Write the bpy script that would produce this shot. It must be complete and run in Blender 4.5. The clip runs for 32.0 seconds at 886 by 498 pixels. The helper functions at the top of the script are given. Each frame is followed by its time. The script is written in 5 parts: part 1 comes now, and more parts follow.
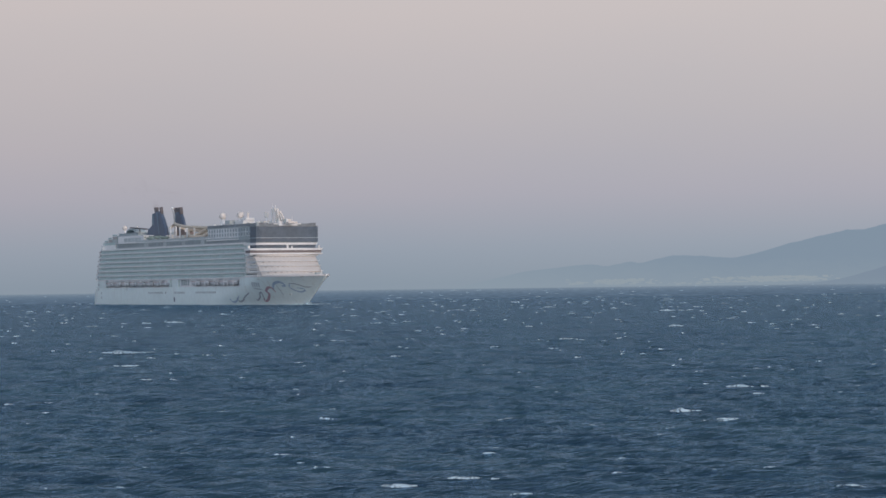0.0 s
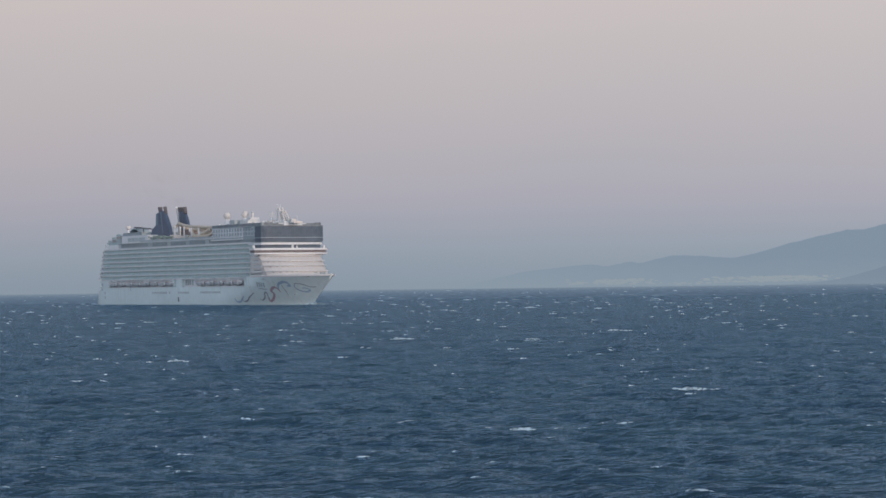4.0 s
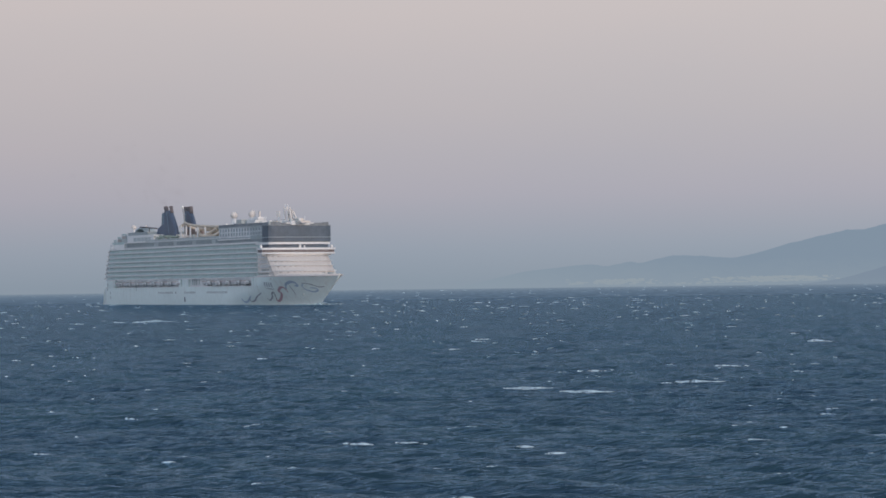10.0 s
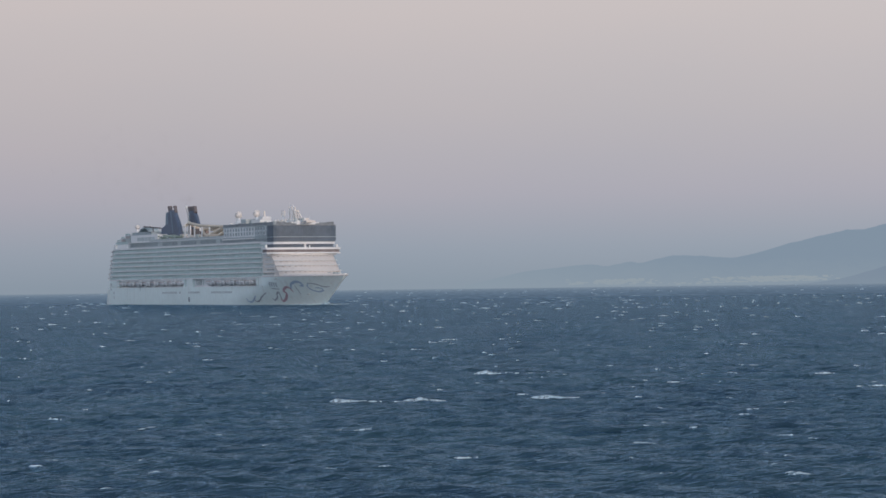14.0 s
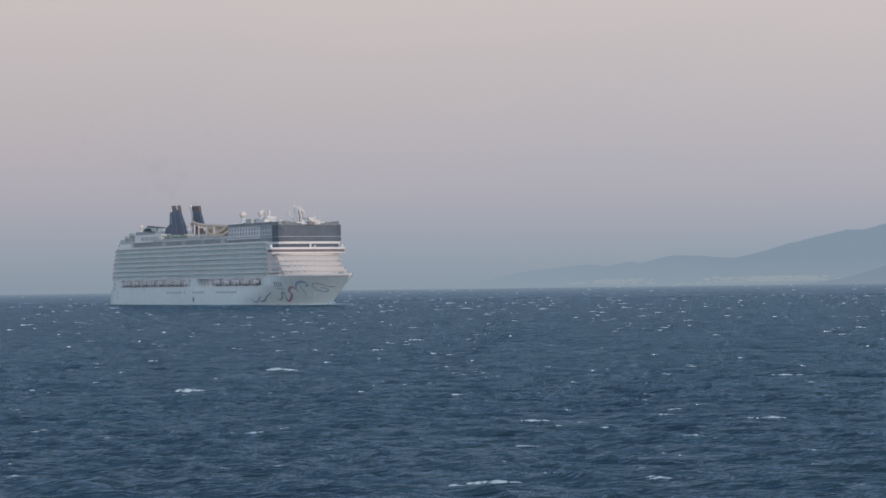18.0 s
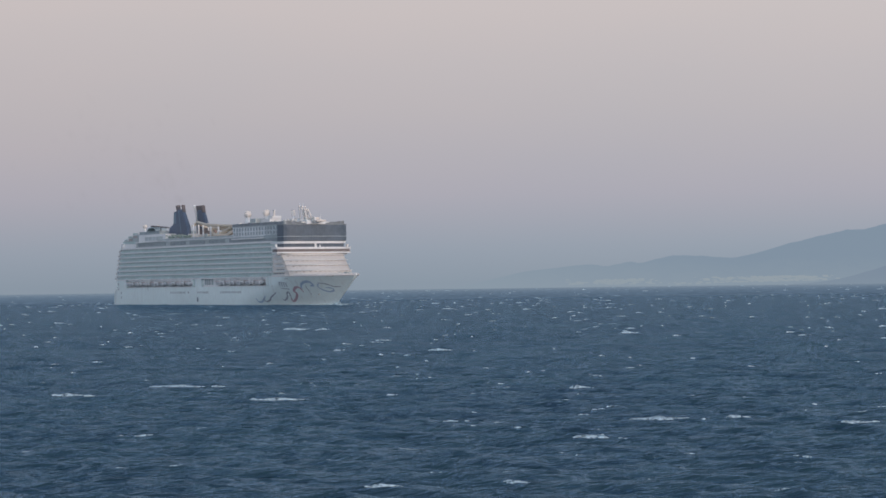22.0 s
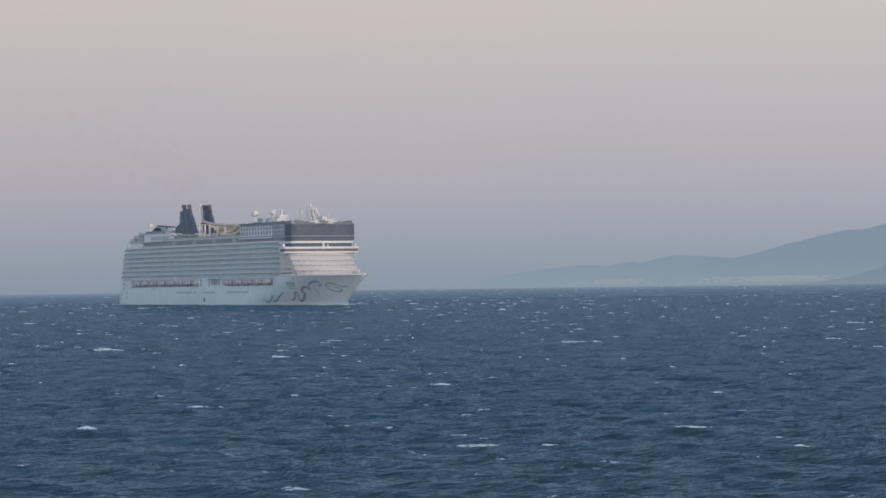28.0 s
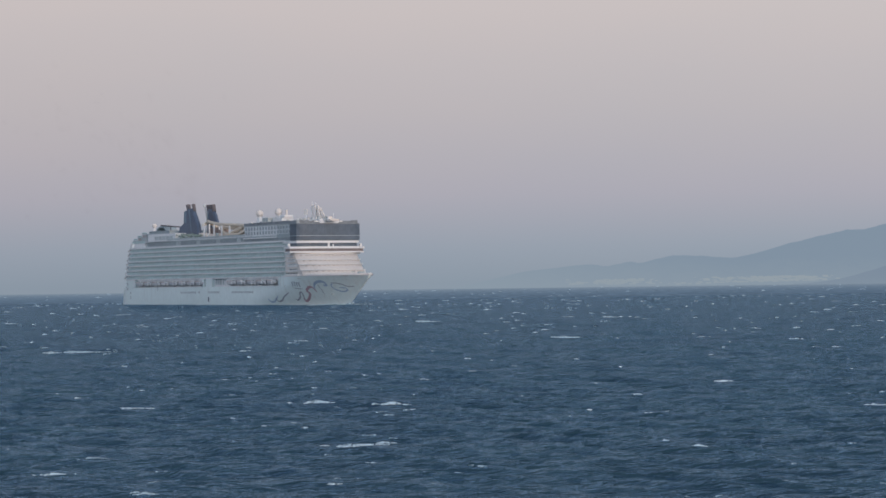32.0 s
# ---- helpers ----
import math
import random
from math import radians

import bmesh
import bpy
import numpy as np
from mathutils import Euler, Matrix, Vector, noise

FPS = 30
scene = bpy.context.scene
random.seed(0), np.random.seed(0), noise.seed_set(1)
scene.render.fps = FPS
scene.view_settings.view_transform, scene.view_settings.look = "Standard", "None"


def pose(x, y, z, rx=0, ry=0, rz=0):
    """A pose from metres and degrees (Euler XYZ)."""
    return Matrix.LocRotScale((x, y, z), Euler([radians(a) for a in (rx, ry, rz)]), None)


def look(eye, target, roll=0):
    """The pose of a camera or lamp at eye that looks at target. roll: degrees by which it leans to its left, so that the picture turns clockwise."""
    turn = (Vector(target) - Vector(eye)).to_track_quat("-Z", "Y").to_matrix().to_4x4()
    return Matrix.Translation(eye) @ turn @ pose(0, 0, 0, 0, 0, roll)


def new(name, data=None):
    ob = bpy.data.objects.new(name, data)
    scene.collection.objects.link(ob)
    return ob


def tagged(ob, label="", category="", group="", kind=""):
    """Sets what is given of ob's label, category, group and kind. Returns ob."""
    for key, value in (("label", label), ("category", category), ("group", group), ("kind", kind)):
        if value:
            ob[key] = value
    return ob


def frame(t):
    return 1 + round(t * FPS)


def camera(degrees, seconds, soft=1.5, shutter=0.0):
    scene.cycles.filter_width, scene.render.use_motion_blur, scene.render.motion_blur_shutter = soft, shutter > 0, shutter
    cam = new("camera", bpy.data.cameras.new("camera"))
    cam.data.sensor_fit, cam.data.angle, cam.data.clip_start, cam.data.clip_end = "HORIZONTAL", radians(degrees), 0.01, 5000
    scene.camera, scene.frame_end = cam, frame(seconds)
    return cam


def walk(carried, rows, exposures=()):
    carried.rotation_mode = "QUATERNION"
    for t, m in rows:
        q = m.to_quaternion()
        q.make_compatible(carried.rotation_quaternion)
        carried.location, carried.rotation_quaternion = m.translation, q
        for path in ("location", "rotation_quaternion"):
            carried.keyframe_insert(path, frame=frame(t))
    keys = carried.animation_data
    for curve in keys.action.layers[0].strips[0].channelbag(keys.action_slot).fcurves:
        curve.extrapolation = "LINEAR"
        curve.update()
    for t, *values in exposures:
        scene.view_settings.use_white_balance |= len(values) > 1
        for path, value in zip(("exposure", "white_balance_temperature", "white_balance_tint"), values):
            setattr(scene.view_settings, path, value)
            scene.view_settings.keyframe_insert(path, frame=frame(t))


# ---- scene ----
# Camera: on a tripod, about 11 m above the sea, long lens.
EYE = (0.0, 0.0, 11.43)
cam = camera(20.23, 32.0, soft=1.6)
VIEW = look(EYE, (0.0, 1000.0, 11.43 + 13.85), roll=-0.764)
walk(cam, [(0.0, VIEW), (32.0, VIEW)])

# ---- light: dusk sky, sun just above the horizon behind the camera ----
SUN_DIR = Vector((0.54, -0.83, 0.14)).normalized()
world = bpy.data.worlds.new("dusk_sky")
scene.world = world
world.use_nodes = True
wn, wl = world.node_tree.nodes, world.node_tree.links
wn.clear()
w_out = wn.new("ShaderNodeOutputWorld")
w_bg = wn.new("ShaderNodeBackground")
w_sky = wn.new("ShaderNodeTexSky")
w_sky.sky_type = "NISHITA"
w_sky.sun_disc = False
w_sky.sun_elevation = radians(8.0)
w_sky.sun_rotation = math.atan2(SUN_DIR.x, SUN_DIR.y)
w_sky.dust_density = 3.0
w_bg2 = wn.new("ShaderNodeBackground")
w_bg2.inputs["Strength"].default_value = 0.008
w_add = wn.new("ShaderNodeAddShader")
w_co = wn.new("ShaderNodeTexCoord")
w_sep = wn.new("ShaderNodeSeparateXYZ")
w_ramp = wn.new("ShaderNodeValToRGB")
SKY = ((0.0, (0.258, 0.317, 0.382)), (0.014, (0.306, 0.353, 0.420)), (0.036, (0.407, 0.400, 0.457)),
       (0.070, (0.484, 0.453, 0.477)), (0.113, (0.568, 0.514, 0.514)), (0.15, (0.42, 0.43, 0.47)), (0.24, (0.30, 0.345, 0.41)),
       (0.50, (0.225, 0.265, 0.335)), (1.0, (0.20, 0.235, 0.30)))
w_ramp.color_ramp.elements[0].position = SKY[0][0]
w_ramp.color_ramp.elements[0].color = (*SKY[0][1], 1)
w_ramp.color_ramp.elements[1].position = SKY[-1][0]
w_ramp.color_ramp.elements[1].color = (*SKY[-1][1], 1)
for pos, col in SKY[1:-1]:
    w_ramp.color_ramp.elements.new(pos).color = (*col, 1)
wl.new(w_co.outputs["Generated"], w_sep.inputs[0])
wl.new(w_sep.outputs["Z"], w_ramp.inputs[0])
w_side = wn.new("ShaderNodeMapRange")
w_side.inputs["From Min"].default_value, w_side.inputs["From Max"].default_value = -0.18, 0.18
w_hue = wn.new("ShaderNodeMix")
w_hue.data_type = "RGBA"
w_hue.inputs[6].default_value, w_hue.inputs[7].default_value = (0.972, 0.958, 0.965, 1), (1.0, 1.003, 1.008, 1)
w_tint = wn.new("ShaderNodeMix")
w_tint.data_type, w_tint.blend_type = "RGBA", "MULTIPLY"
w_tint.inputs[0].default_value = 1.0
wl.new(w_sep.outputs["X"], w_side.inputs[0])
wl.new(w_side.outputs[0], w_hue.inputs[0])
wl.new(w_ramp.outputs[0], w_tint.inputs[6])
wl.new(w_hue.outputs[2], w_tint.inputs[7])
# faint uneven haze
w_haze, w_patch, w_mul = wn.new("ShaderNodeTexNoise"), wn.new("ShaderNodeMix"), wn.new("ShaderNodeMix")
w_map = wn.new("ShaderNodeMapping")
w_map.inputs["Scale"].default_value = (5.0, 5.0, 16.0)
w_haze.inputs["Scale"].default_value, w_haze.inputs["Detail"].default_value = 1.6, 3
w_patch.data_type = w_mul.data_type = "RGBA"
w_mul.blend_type = "MULTIPLY"
w_mul.inputs[0].default_value = 1.0
w_patch.inputs[6].default_value, w_patch.inputs[7].default_value = (0.965, 0.99, 1.005, 1), (1.035, 1.01, 0.998, 1)
wl.new(w_co.outputs["Generated"], w_map.inputs[0])
wl.new(w_map.outputs[0], w_haze.inputs[0])
wl.new(w_haze.outputs[0], w_patch.inputs[0])
wl.new(w_tint.outputs[2], w_mul.inputs[6])
wl.new(w_patch.outputs[2], w_mul.inputs[7])
wl.new(w_mul.outputs[2], w_bg.inputs["Color"])
w_west = wn.new("ShaderNodeMapRange")
w_west.inputs["From Min"].default_value, w_west.inputs["From Max"].default_value = 0.35, -0.9
w_west.inputs["To Min"].default_value, w_west.inputs["To Max"].default_value = 1.0, 2.7
wl.new(w_sep.outputs["Y"], w_west.inputs[0])
wl.new(w_west.outputs[0], w_bg.inputs["Strength"])
wl.new(w_sky.outputs[0], w_bg2.inputs["Color"])
wl.new(w_bg.outputs[0], w_add.inputs[0])
wl.new(w_bg2.outputs[0], w_add.inputs[1])
wl.new(w_add.outputs[0], w_out.inputs[0])

sun_data = bpy.data.lights.new("sun", "SUN")
sun_data.energy, sun_data.angle, sun_data.color = 1.12, radians(12.0), (1.0, 0.75, 0.60)
sun = new("sun", sun_data)
sun.matrix_world = look((0, 0, 300), Vector((0, 0, 300)) - SUN_DIR)


# ---- materials ----
def material(name, base, rough=0.5, metal=0.0, vary=0.12, grain=0.6, bump=0.0, spec=0.5, streaks=0.0):
    """A painted or plain surface with two scales of variation, optional fine relief and run-off streaks."""
    m = bpy.data.materials.new(name)
    m.use_nodes = True
    n, k = m.node_tree.nodes, m.node_tree.links
    p = n["Principled BSDF"]
    p.inputs["Roughness"].default_value, p.inputs["Metallic"].default_value = rough, metal
    p.inputs["Specular IOR Level"].default_value = spec
    co = n.new("ShaderNodeTexCoord")
    big, small = n.new("ShaderNodeTexNoise"), n.new("ShaderNodeTexNoise")
    big.inputs["Scale"].default_value, small.inputs["Scale"].default_value = grain * 0.12, grain
    big.inputs["Detail"].default_value = small.inputs["Detail"].default_value = 4
    add = n.new("ShaderNodeMath")
    add.operation = "ADD"
    rng = n.new("ShaderNodeMapRange")
    rng.inputs["From Min"].default_value, rng.inputs["From Max"].default_value = 0.6, 1.4
    rng.inputs["To Min"].default_value, rng.inputs["To Max"].default_value = 1 - vary, 1 + vary
    mul = n.new("ShaderNodeVectorMath")
    mul.operation = "SCALE"
    mul.inputs[0].default_value = base
    k.new(co.outputs["Object"], big.inputs[0])
    k.new(co.outputs["Object"], small.inputs[0])
    k.new(big.outputs[0], add.inputs[0])
    k.new(small.outputs[0], add.inputs[1])
    k.new(add.outputs[0], rng.inputs[0])
    k.new(rng.outputs[0], mul.inputs["Scale"])
    last = mul.outputs[0]
    if streaks:
        mp = n.new("ShaderNodeMapping")
        mp.inputs["Scale"].default_value = (0.5, 0.5, 0.03)
        st = n.new("ShaderNodeTexNoise")
        st.inputs["Scale"].default_value, st.inputs["Detail"].default_value = 1.0, 5
        sr = n.new("ShaderNodeMapRange")
        sr.inputs["From Min"].default_value, sr.inputs["From Max"].default_value = 0.55, 0.75
        sr.inputs["To Max"].default_value = streaks
        mix = n.new("ShaderNodeMix")
        mix.data_type = "RGBA"
        mix.inputs[7].default_value = (base[0] * 0.55, base[1] * 0.45, base[2] * 0.38, 1)
        k.new(co.outputs["Object"], mp.inputs[0])
        k.new(mp.outputs[0], st.inputs[0])
        k.new(st.outputs[0], sr.inputs[0])
        k.new(sr.outputs[0], mix.inputs[0])
        k.new(last, mix.inputs[6])
        last = mix.outputs[2]
    k.new(last, p.inputs["Base Color"])
    if bump:
        bp = n.new("ShaderNodeBump")
        bp.inputs["Strength"].default_value, bp.inputs["Distance"].default_value = bump, 0.1
        k.new(small.outputs[0], bp.inputs["Height"])
        k.new(bp.outputs[0], p.inputs["Normal"])
    return m


def water_material():
    """Deep sea water: dark blue body, ripples at three sizes that catch the sky."""
    m = bpy.data.materials.new("sea_water")
    m.use_nodes = True
    n, k = m.node_tree.nodes, m.node_tree.links
    n.remove(n["Principled BSDF"])
    out = n["Material Output"]
    body, gloss, mix = n.new("ShaderNodeBsdfDiffuse"), n.new("ShaderNodeBsdfGlossy"), n.new("ShaderNodeMixShader")
    gloss.inputs["Roughness"].default_value = 0.16
    gloss.inputs["Color"].default_value = (0.53, 0.77, 1.0, 1)
    fres, lim = n.new("ShaderNodeFresnel"), n.new("ShaderNodeMapRange")
    fres.inputs["IOR"].default_value = 1.33
    lim.inputs["From Min"].default_value, lim.inputs["From Max"].default_value = 0.02, 0.75
    lim.inputs["To Min"].default_value, lim.inputs["To Max"].default_value = 0.02, 0.764
    k.new(fres.outputs[0], lim.inputs[0])
    k.new(lim.outputs[0], mix.inputs[0])
    k.new(body.outputs[0], mix.inputs[1])
    k.new(gloss.outputs[0], mix.inputs[2])
    k.new(mix.outputs[0], out.inputs[0])
    co = n.new("ShaderNodeTexCoord")
    tone = n.new("ShaderNodeTexNoise")
    tone.inputs["Scale"].default_value, tone.inputs["Detail"].default_value = 0.03, 5
    ramp = n.new("ShaderNodeValToRGB")
    ramp.color_ramp.elements[0].position, ramp.color_ramp.elements[0].color = 0.34, (0.0135, 0.0365, 0.059, 1)
    ramp.color_ramp.elements[1].position, ramp.color_ramp.elements[1].color = 0.66, (0.026, 0.063, 0.081, 1)
    k.new(co.outputs["Object"], tone.inputs[0])
    k.new(tone.outputs[0], ramp.inputs[0])
    k.new(ramp.outputs[0], body.inputs["Color"])
    normal = None
    for scale, stretch, dist, strength in ((0.48, 0.30, 0.95, 0.95), (1.6, 0.32, 0.46, 1.0), (4.5, 0.40, 0.06, 0.8)):
        mp = n.new("ShaderNodeMapping")
        mp.inputs["Scale"].default_value = (stretch, 1.0, 1.0)
        mp.inputs["Rotation"].default_value = (0, 0, 0.14)
        no = n.new("ShaderNodeTexNoise")
        no.inputs["Scale"].default_value, no.inputs["Detail"].default_value = scale, 3
        bp = n.new("ShaderNodeBump")
        bp.inputs["Strength"].default_value, bp.inputs["Distance"].default_value = strength, dist
        k.new(co.outputs["Object"], mp.inputs[0])
        k.new(mp.outputs[0], no.inputs[0])
        k.new(no.outputs[0], bp.inputs["Height"])
        if normal:
            k.new(normal, bp.inputs["Normal"])
        normal = bp.outputs[0]
    for node in (body, gloss, fres):
        k.new(normal, node.inputs["Normal"])
    return m


def painted_haze_material(name, low, high, top, mottle, west=(0.0, 0.0, 0.0)):
    """Far land as a glowing backdrop, haze painted into its colour: lighter near the shore and paler to the west."""
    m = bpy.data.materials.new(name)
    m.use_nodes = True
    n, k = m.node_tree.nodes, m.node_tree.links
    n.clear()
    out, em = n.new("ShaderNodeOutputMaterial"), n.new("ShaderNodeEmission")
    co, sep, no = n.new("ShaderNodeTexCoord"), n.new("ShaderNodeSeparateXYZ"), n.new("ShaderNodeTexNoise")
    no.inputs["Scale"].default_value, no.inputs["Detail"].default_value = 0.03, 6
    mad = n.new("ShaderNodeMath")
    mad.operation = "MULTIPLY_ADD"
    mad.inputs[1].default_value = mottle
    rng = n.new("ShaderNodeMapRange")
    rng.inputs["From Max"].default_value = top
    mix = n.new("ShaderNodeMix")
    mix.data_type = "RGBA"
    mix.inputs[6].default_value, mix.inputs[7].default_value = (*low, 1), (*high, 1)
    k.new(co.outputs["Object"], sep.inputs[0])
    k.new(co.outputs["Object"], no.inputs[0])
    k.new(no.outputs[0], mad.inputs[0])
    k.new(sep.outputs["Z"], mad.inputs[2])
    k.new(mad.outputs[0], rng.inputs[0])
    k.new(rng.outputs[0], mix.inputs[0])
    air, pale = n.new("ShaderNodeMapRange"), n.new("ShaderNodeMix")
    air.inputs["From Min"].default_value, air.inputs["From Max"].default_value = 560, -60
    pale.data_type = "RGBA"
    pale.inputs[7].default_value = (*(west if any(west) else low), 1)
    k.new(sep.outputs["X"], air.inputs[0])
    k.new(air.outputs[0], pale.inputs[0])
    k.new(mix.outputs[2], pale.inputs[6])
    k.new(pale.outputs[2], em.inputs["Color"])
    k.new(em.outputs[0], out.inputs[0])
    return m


WATER = water_material()
FOAM = material("sea_foam", (0.64, 0.84, 0.95), 0.9, vary=0.2, grain=3.0, bump=0.5)


def thin_out(m):
    """Foam is torn and thin in places: water shows through it by patches, more through some crests than others."""
    n, k = m.node_tree.nodes, m.node_tree.links
    geo, co, no = n.new("ShaderNodeNewGeometry"), n.new("ShaderNodeTexCoord"), n.new("ShaderNodeTexNoise")
    no.inputs["Scale"].default_value, no.inputs["Detail"].default_value = 2.6, 7
    rng = n.new("ShaderNodeMapRange")
    rng.inputs["From Min"].default_value, rng.inputs["From Max"].default_value = 0.38, 0.54
    isl = n.new("ShaderNodeMapRange")
    isl.inputs["To Min"].default_value, isl.inputs["To Max"].default_value = 0.40, 1.0
    mul = n.new("ShaderNodeMath")
    mul.operation = "MULTIPLY"
    k.new(co.outputs["Object"], no.inputs[0])
    k.new(no.outputs[0], rng.inputs[0])
    k.new(geo.outputs["Random Per Island"], isl.inputs[0])
    k.new(rng.outputs[0], mul.inputs[0])
    pw = n.new("ShaderNodeMath")
    pw.operation = "POWER"
    pw.inputs[1].default_value = 1.5
    k.new(isl.outputs[0], pw.inputs[0])
    k.new(pw.outputs[0], mul.inputs[1])
    k.new(mul.outputs[0], n["Principled BSDF"].inputs["Alpha"])


thin_out(FOAM)
WHITE = material("white_ship_paint", (0.76, 0.775, 0.775), 0.42, vary=0.06, grain=0.35, streaks=0.12)
HULL = material("white_hull_paint", (0.735, 0.84, 0.83), 0.38, vary=0.07, grain=0.25, bump=0.05, streaks=0.22)
RIM = material("fresh_white_rim_paint", (0.80, 0.77, 0.74), 0.45, vary=0.05, grain=0.4)
# cream for deck gear; on white front, domes and mast it paints in sunlight
SUNLITCREAM = material("cream_deck_paint", (0.715, 0.675, 0.63), 0.5, vary=0.07, grain=0.4, streaks=0.1)
GREY = material("grey_green_panel", (0.44, 0.50, 0.51), 0.45, vary=0.15, grain=0.5)
HOUSE = material("grey_upper_house_panel", (0.34, 0.41, 0.435), 0.45, vary=0.15, grain=0.5)
# grey window glass with shade mixed into its colour
SHADEGLASS = material("grey_tinted_window_glass", (0.23, 0.28, 0.30), 0.4, vary=0.3, grain=0.7)
RAILGLASS = material("tinted_balcony_glass", (0.42, 0.55, 0.55), 0.35, vary=0.3, grain=0.8)
# cabin wall colour with balcony shade and some haze mixed in
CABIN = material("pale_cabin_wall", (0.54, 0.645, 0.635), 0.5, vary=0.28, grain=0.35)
# dark glass and navy paint lifted in colour in place of air haze
DARKGLASS = material("dark_tinted_glass", (0.124, 0.160, 0.199), 0.5, spec=0.3, vary=0.25, grain=0.3)
SMOKEGLASS = material("smoked_cabin_glass", (0.42, 0.48, 0.49), 0.35, vary=0.35, grain=0.7)
NAVY = material("navy_funnel_paint", (0.088, 0.124, 0.186), 0.4, vary=0.15, grain=0.5)
NAVYLIGHT = material("faded_blue_paint", (0.19, 0.26, 0.315), 0.5, vary=0.15, grain=0.5)
SOOT = material("sooty_exhaust_metal", (0.145, 0.128, 0.13), 0.6, vary=0.3, grain=1.0)
BEIGE = material("yellow_beige_slide", (0.66, 0.57, 0.46), 0.4, vary=0.12, grain=0.8)
ORANGE = material("dull_red_boat_stripe", (0.50, 0.425, 0.41), 0.5, vary=0.2, grain=1.0)
# door glass lightened in colour to stand in for air haze
DOORGLASS = material("pale_curtained_door_glass", (0.42, 0.51, 0.51), 0.35, vary=0.3, grain=0.5)
RECESS = material("boat_deck_white_paint", (0.74, 0.77, 0.78), 0.5, vary=0.2, grain=0.5)
SCREEN = material("grey_mesh_wind_screen", (0.24, 0.27, 0.29), 0.7, vary=0.35, grain=0.4)
BROWNGLASS = material("bronze_window_glass", (0.38, 0.355, 0.345), 0.4, vary=0.3, grain=0.8)
# boat hull greyed to paint in the shade on its lower half
BOATHULL = material("weathered_boat_hull", (0.52, 0.535, 0.545), 0.5, vary=0.2, grain=0.8)
TEAK = material("weathered_teak_deck", (0.26, 0.22, 0.18), 0.8, vary=0.25, grain=1.0)
# hull art muted in colour to suggest the haze before it
BLUEPAINT = material("blue_hull_art", (0.35, 0.48, 0.60), 0.45, vary=0.1)
DARKPAINT = material("slate_hull_art", (0.31, 0.365, 0.41), 0.45, vary=0.1)
REDPAINT = material("dull_red_hull_art", (0.46, 0.33, 0.37), 0.45, vary=0.1)
BRONZE = material("dark_bronze_bridge_glass", (0.20, 0.175, 0.175), 0.45, spec=0.3, vary=0.35, grain=0.5)
TIERGLASS = material("small_curtained_window", (0.56, 0.51, 0.475), 0.45, vary=0.25, grain=0.6)
UMBER = material("brown_slide_scaffold", (0.24, 0.195, 0.18), 0.7, vary=0.3, grain=0.6)
VILLAGLASS = material("grey_villa_window_glass", (0.28, 0.345, 0.37), 0.4, vary=0.3, grain=0.7)
LEAF = material("green_planter_leaves", (0.30, 0.365, 0.32), 0.8, vary=0.35, grain=1.0)
FEATHER = material("dark_brown_feathers", (0.085, 0.08, 0.08), 0.8, vary=0.3, grain=20)


# ---- mesh helpers ----
def part(name, bm, mat, parent, label="", smooth=False):
    """Links a bmesh as one mesh object under a thing or a part."""
    me = bpy.data.meshes.new(name)
    bm.normal_update()
    bm.to_mesh(me)
    bm.free()
    me.materials.append(mat)
    if smooth:
        for poly in me.polygons:
            poly.use_smooth = True
    ob = new(name, me)
    ob.parent = parent
    return tagged(ob, label)


def again(ob, x, y, z, parent, rz=0):
    """The same part once more, on the same mesh, at another place on its thing."""
    o = new(ob.name.split(".")[0], ob.data)
    o.parent = parent
    o.matrix_basis = pose(x, y, z, 0, 0, rz)
    return o


def box(bm, x0, x1, y0, y1, z0, z1, bevel=0.0):
    vs = [bm.verts.new((x, y, z)) for z in (z0, z1) for y in (y0, y1) for x in (x0, x1)]
    fs = [bm.faces.new([vs[i] for i in q]) for q in
          ((0, 2, 3, 1), (4, 5, 7, 6), (0, 1, 5, 4), (2, 6, 7, 3), (0, 4, 6, 2), (1, 3, 7, 5))]
    if bevel:
        es = {e for f in fs for e in f.edges}
        bmesh.ops.bevel(bm, geom=list(es), offset=bevel, segments=2, affect="EDGES")
    return bm


def boxes(*rows, bevel=0.0):
    bm = bmesh.new()
    for r in rows:
        box(bm, *r, bevel=bevel)
    return bm


def loft(bm, rings, cap=True):
    """Skins closed rings of equal length, one above the other."""
    vv = [[bm.verts.new(p) for p in ring] for ring in rings]
    n = len(vv[0])
    for a, b in zip(vv, vv[1:]):
        for i in range(n):
            j = (i + 1) % n
            bm.faces.new((a[i], a[j], b[j], b[i]))
    if cap:
        bm.faces.new(vv[0][::-1])
        bm.faces.new(vv[-1])
    return bm


def rounded(b, xa, xf, xs, n=12, power=3.0):
    """Plan of a deck house: straight sides at +-b from xa to xs, bowed front out to xf."""
    pts = [(xa, -b)]
    for i in range(2 * n + 1):
        y = -b + 2 * b * i / (2 * n)
        pts.append((xs + (xf - xs) * (1 - abs(y / b) ** power), y))
    pts.append((xa, b))
    return pts


def slab(bm, plan, z0, z1, plan_top=None):
    return loft(bm, [[(x, y, z0) for x, y in plan], [(x, y, z1) for x, y in (plan_top or plan)]])


def profile(bm, pts, y0, y1):
    """An outline in x and z, pushed from y0 to y1."""
    return loft(bm, [[(x, y0, z) for x, z in pts], [(x, y1, z) for x, z in pts]])


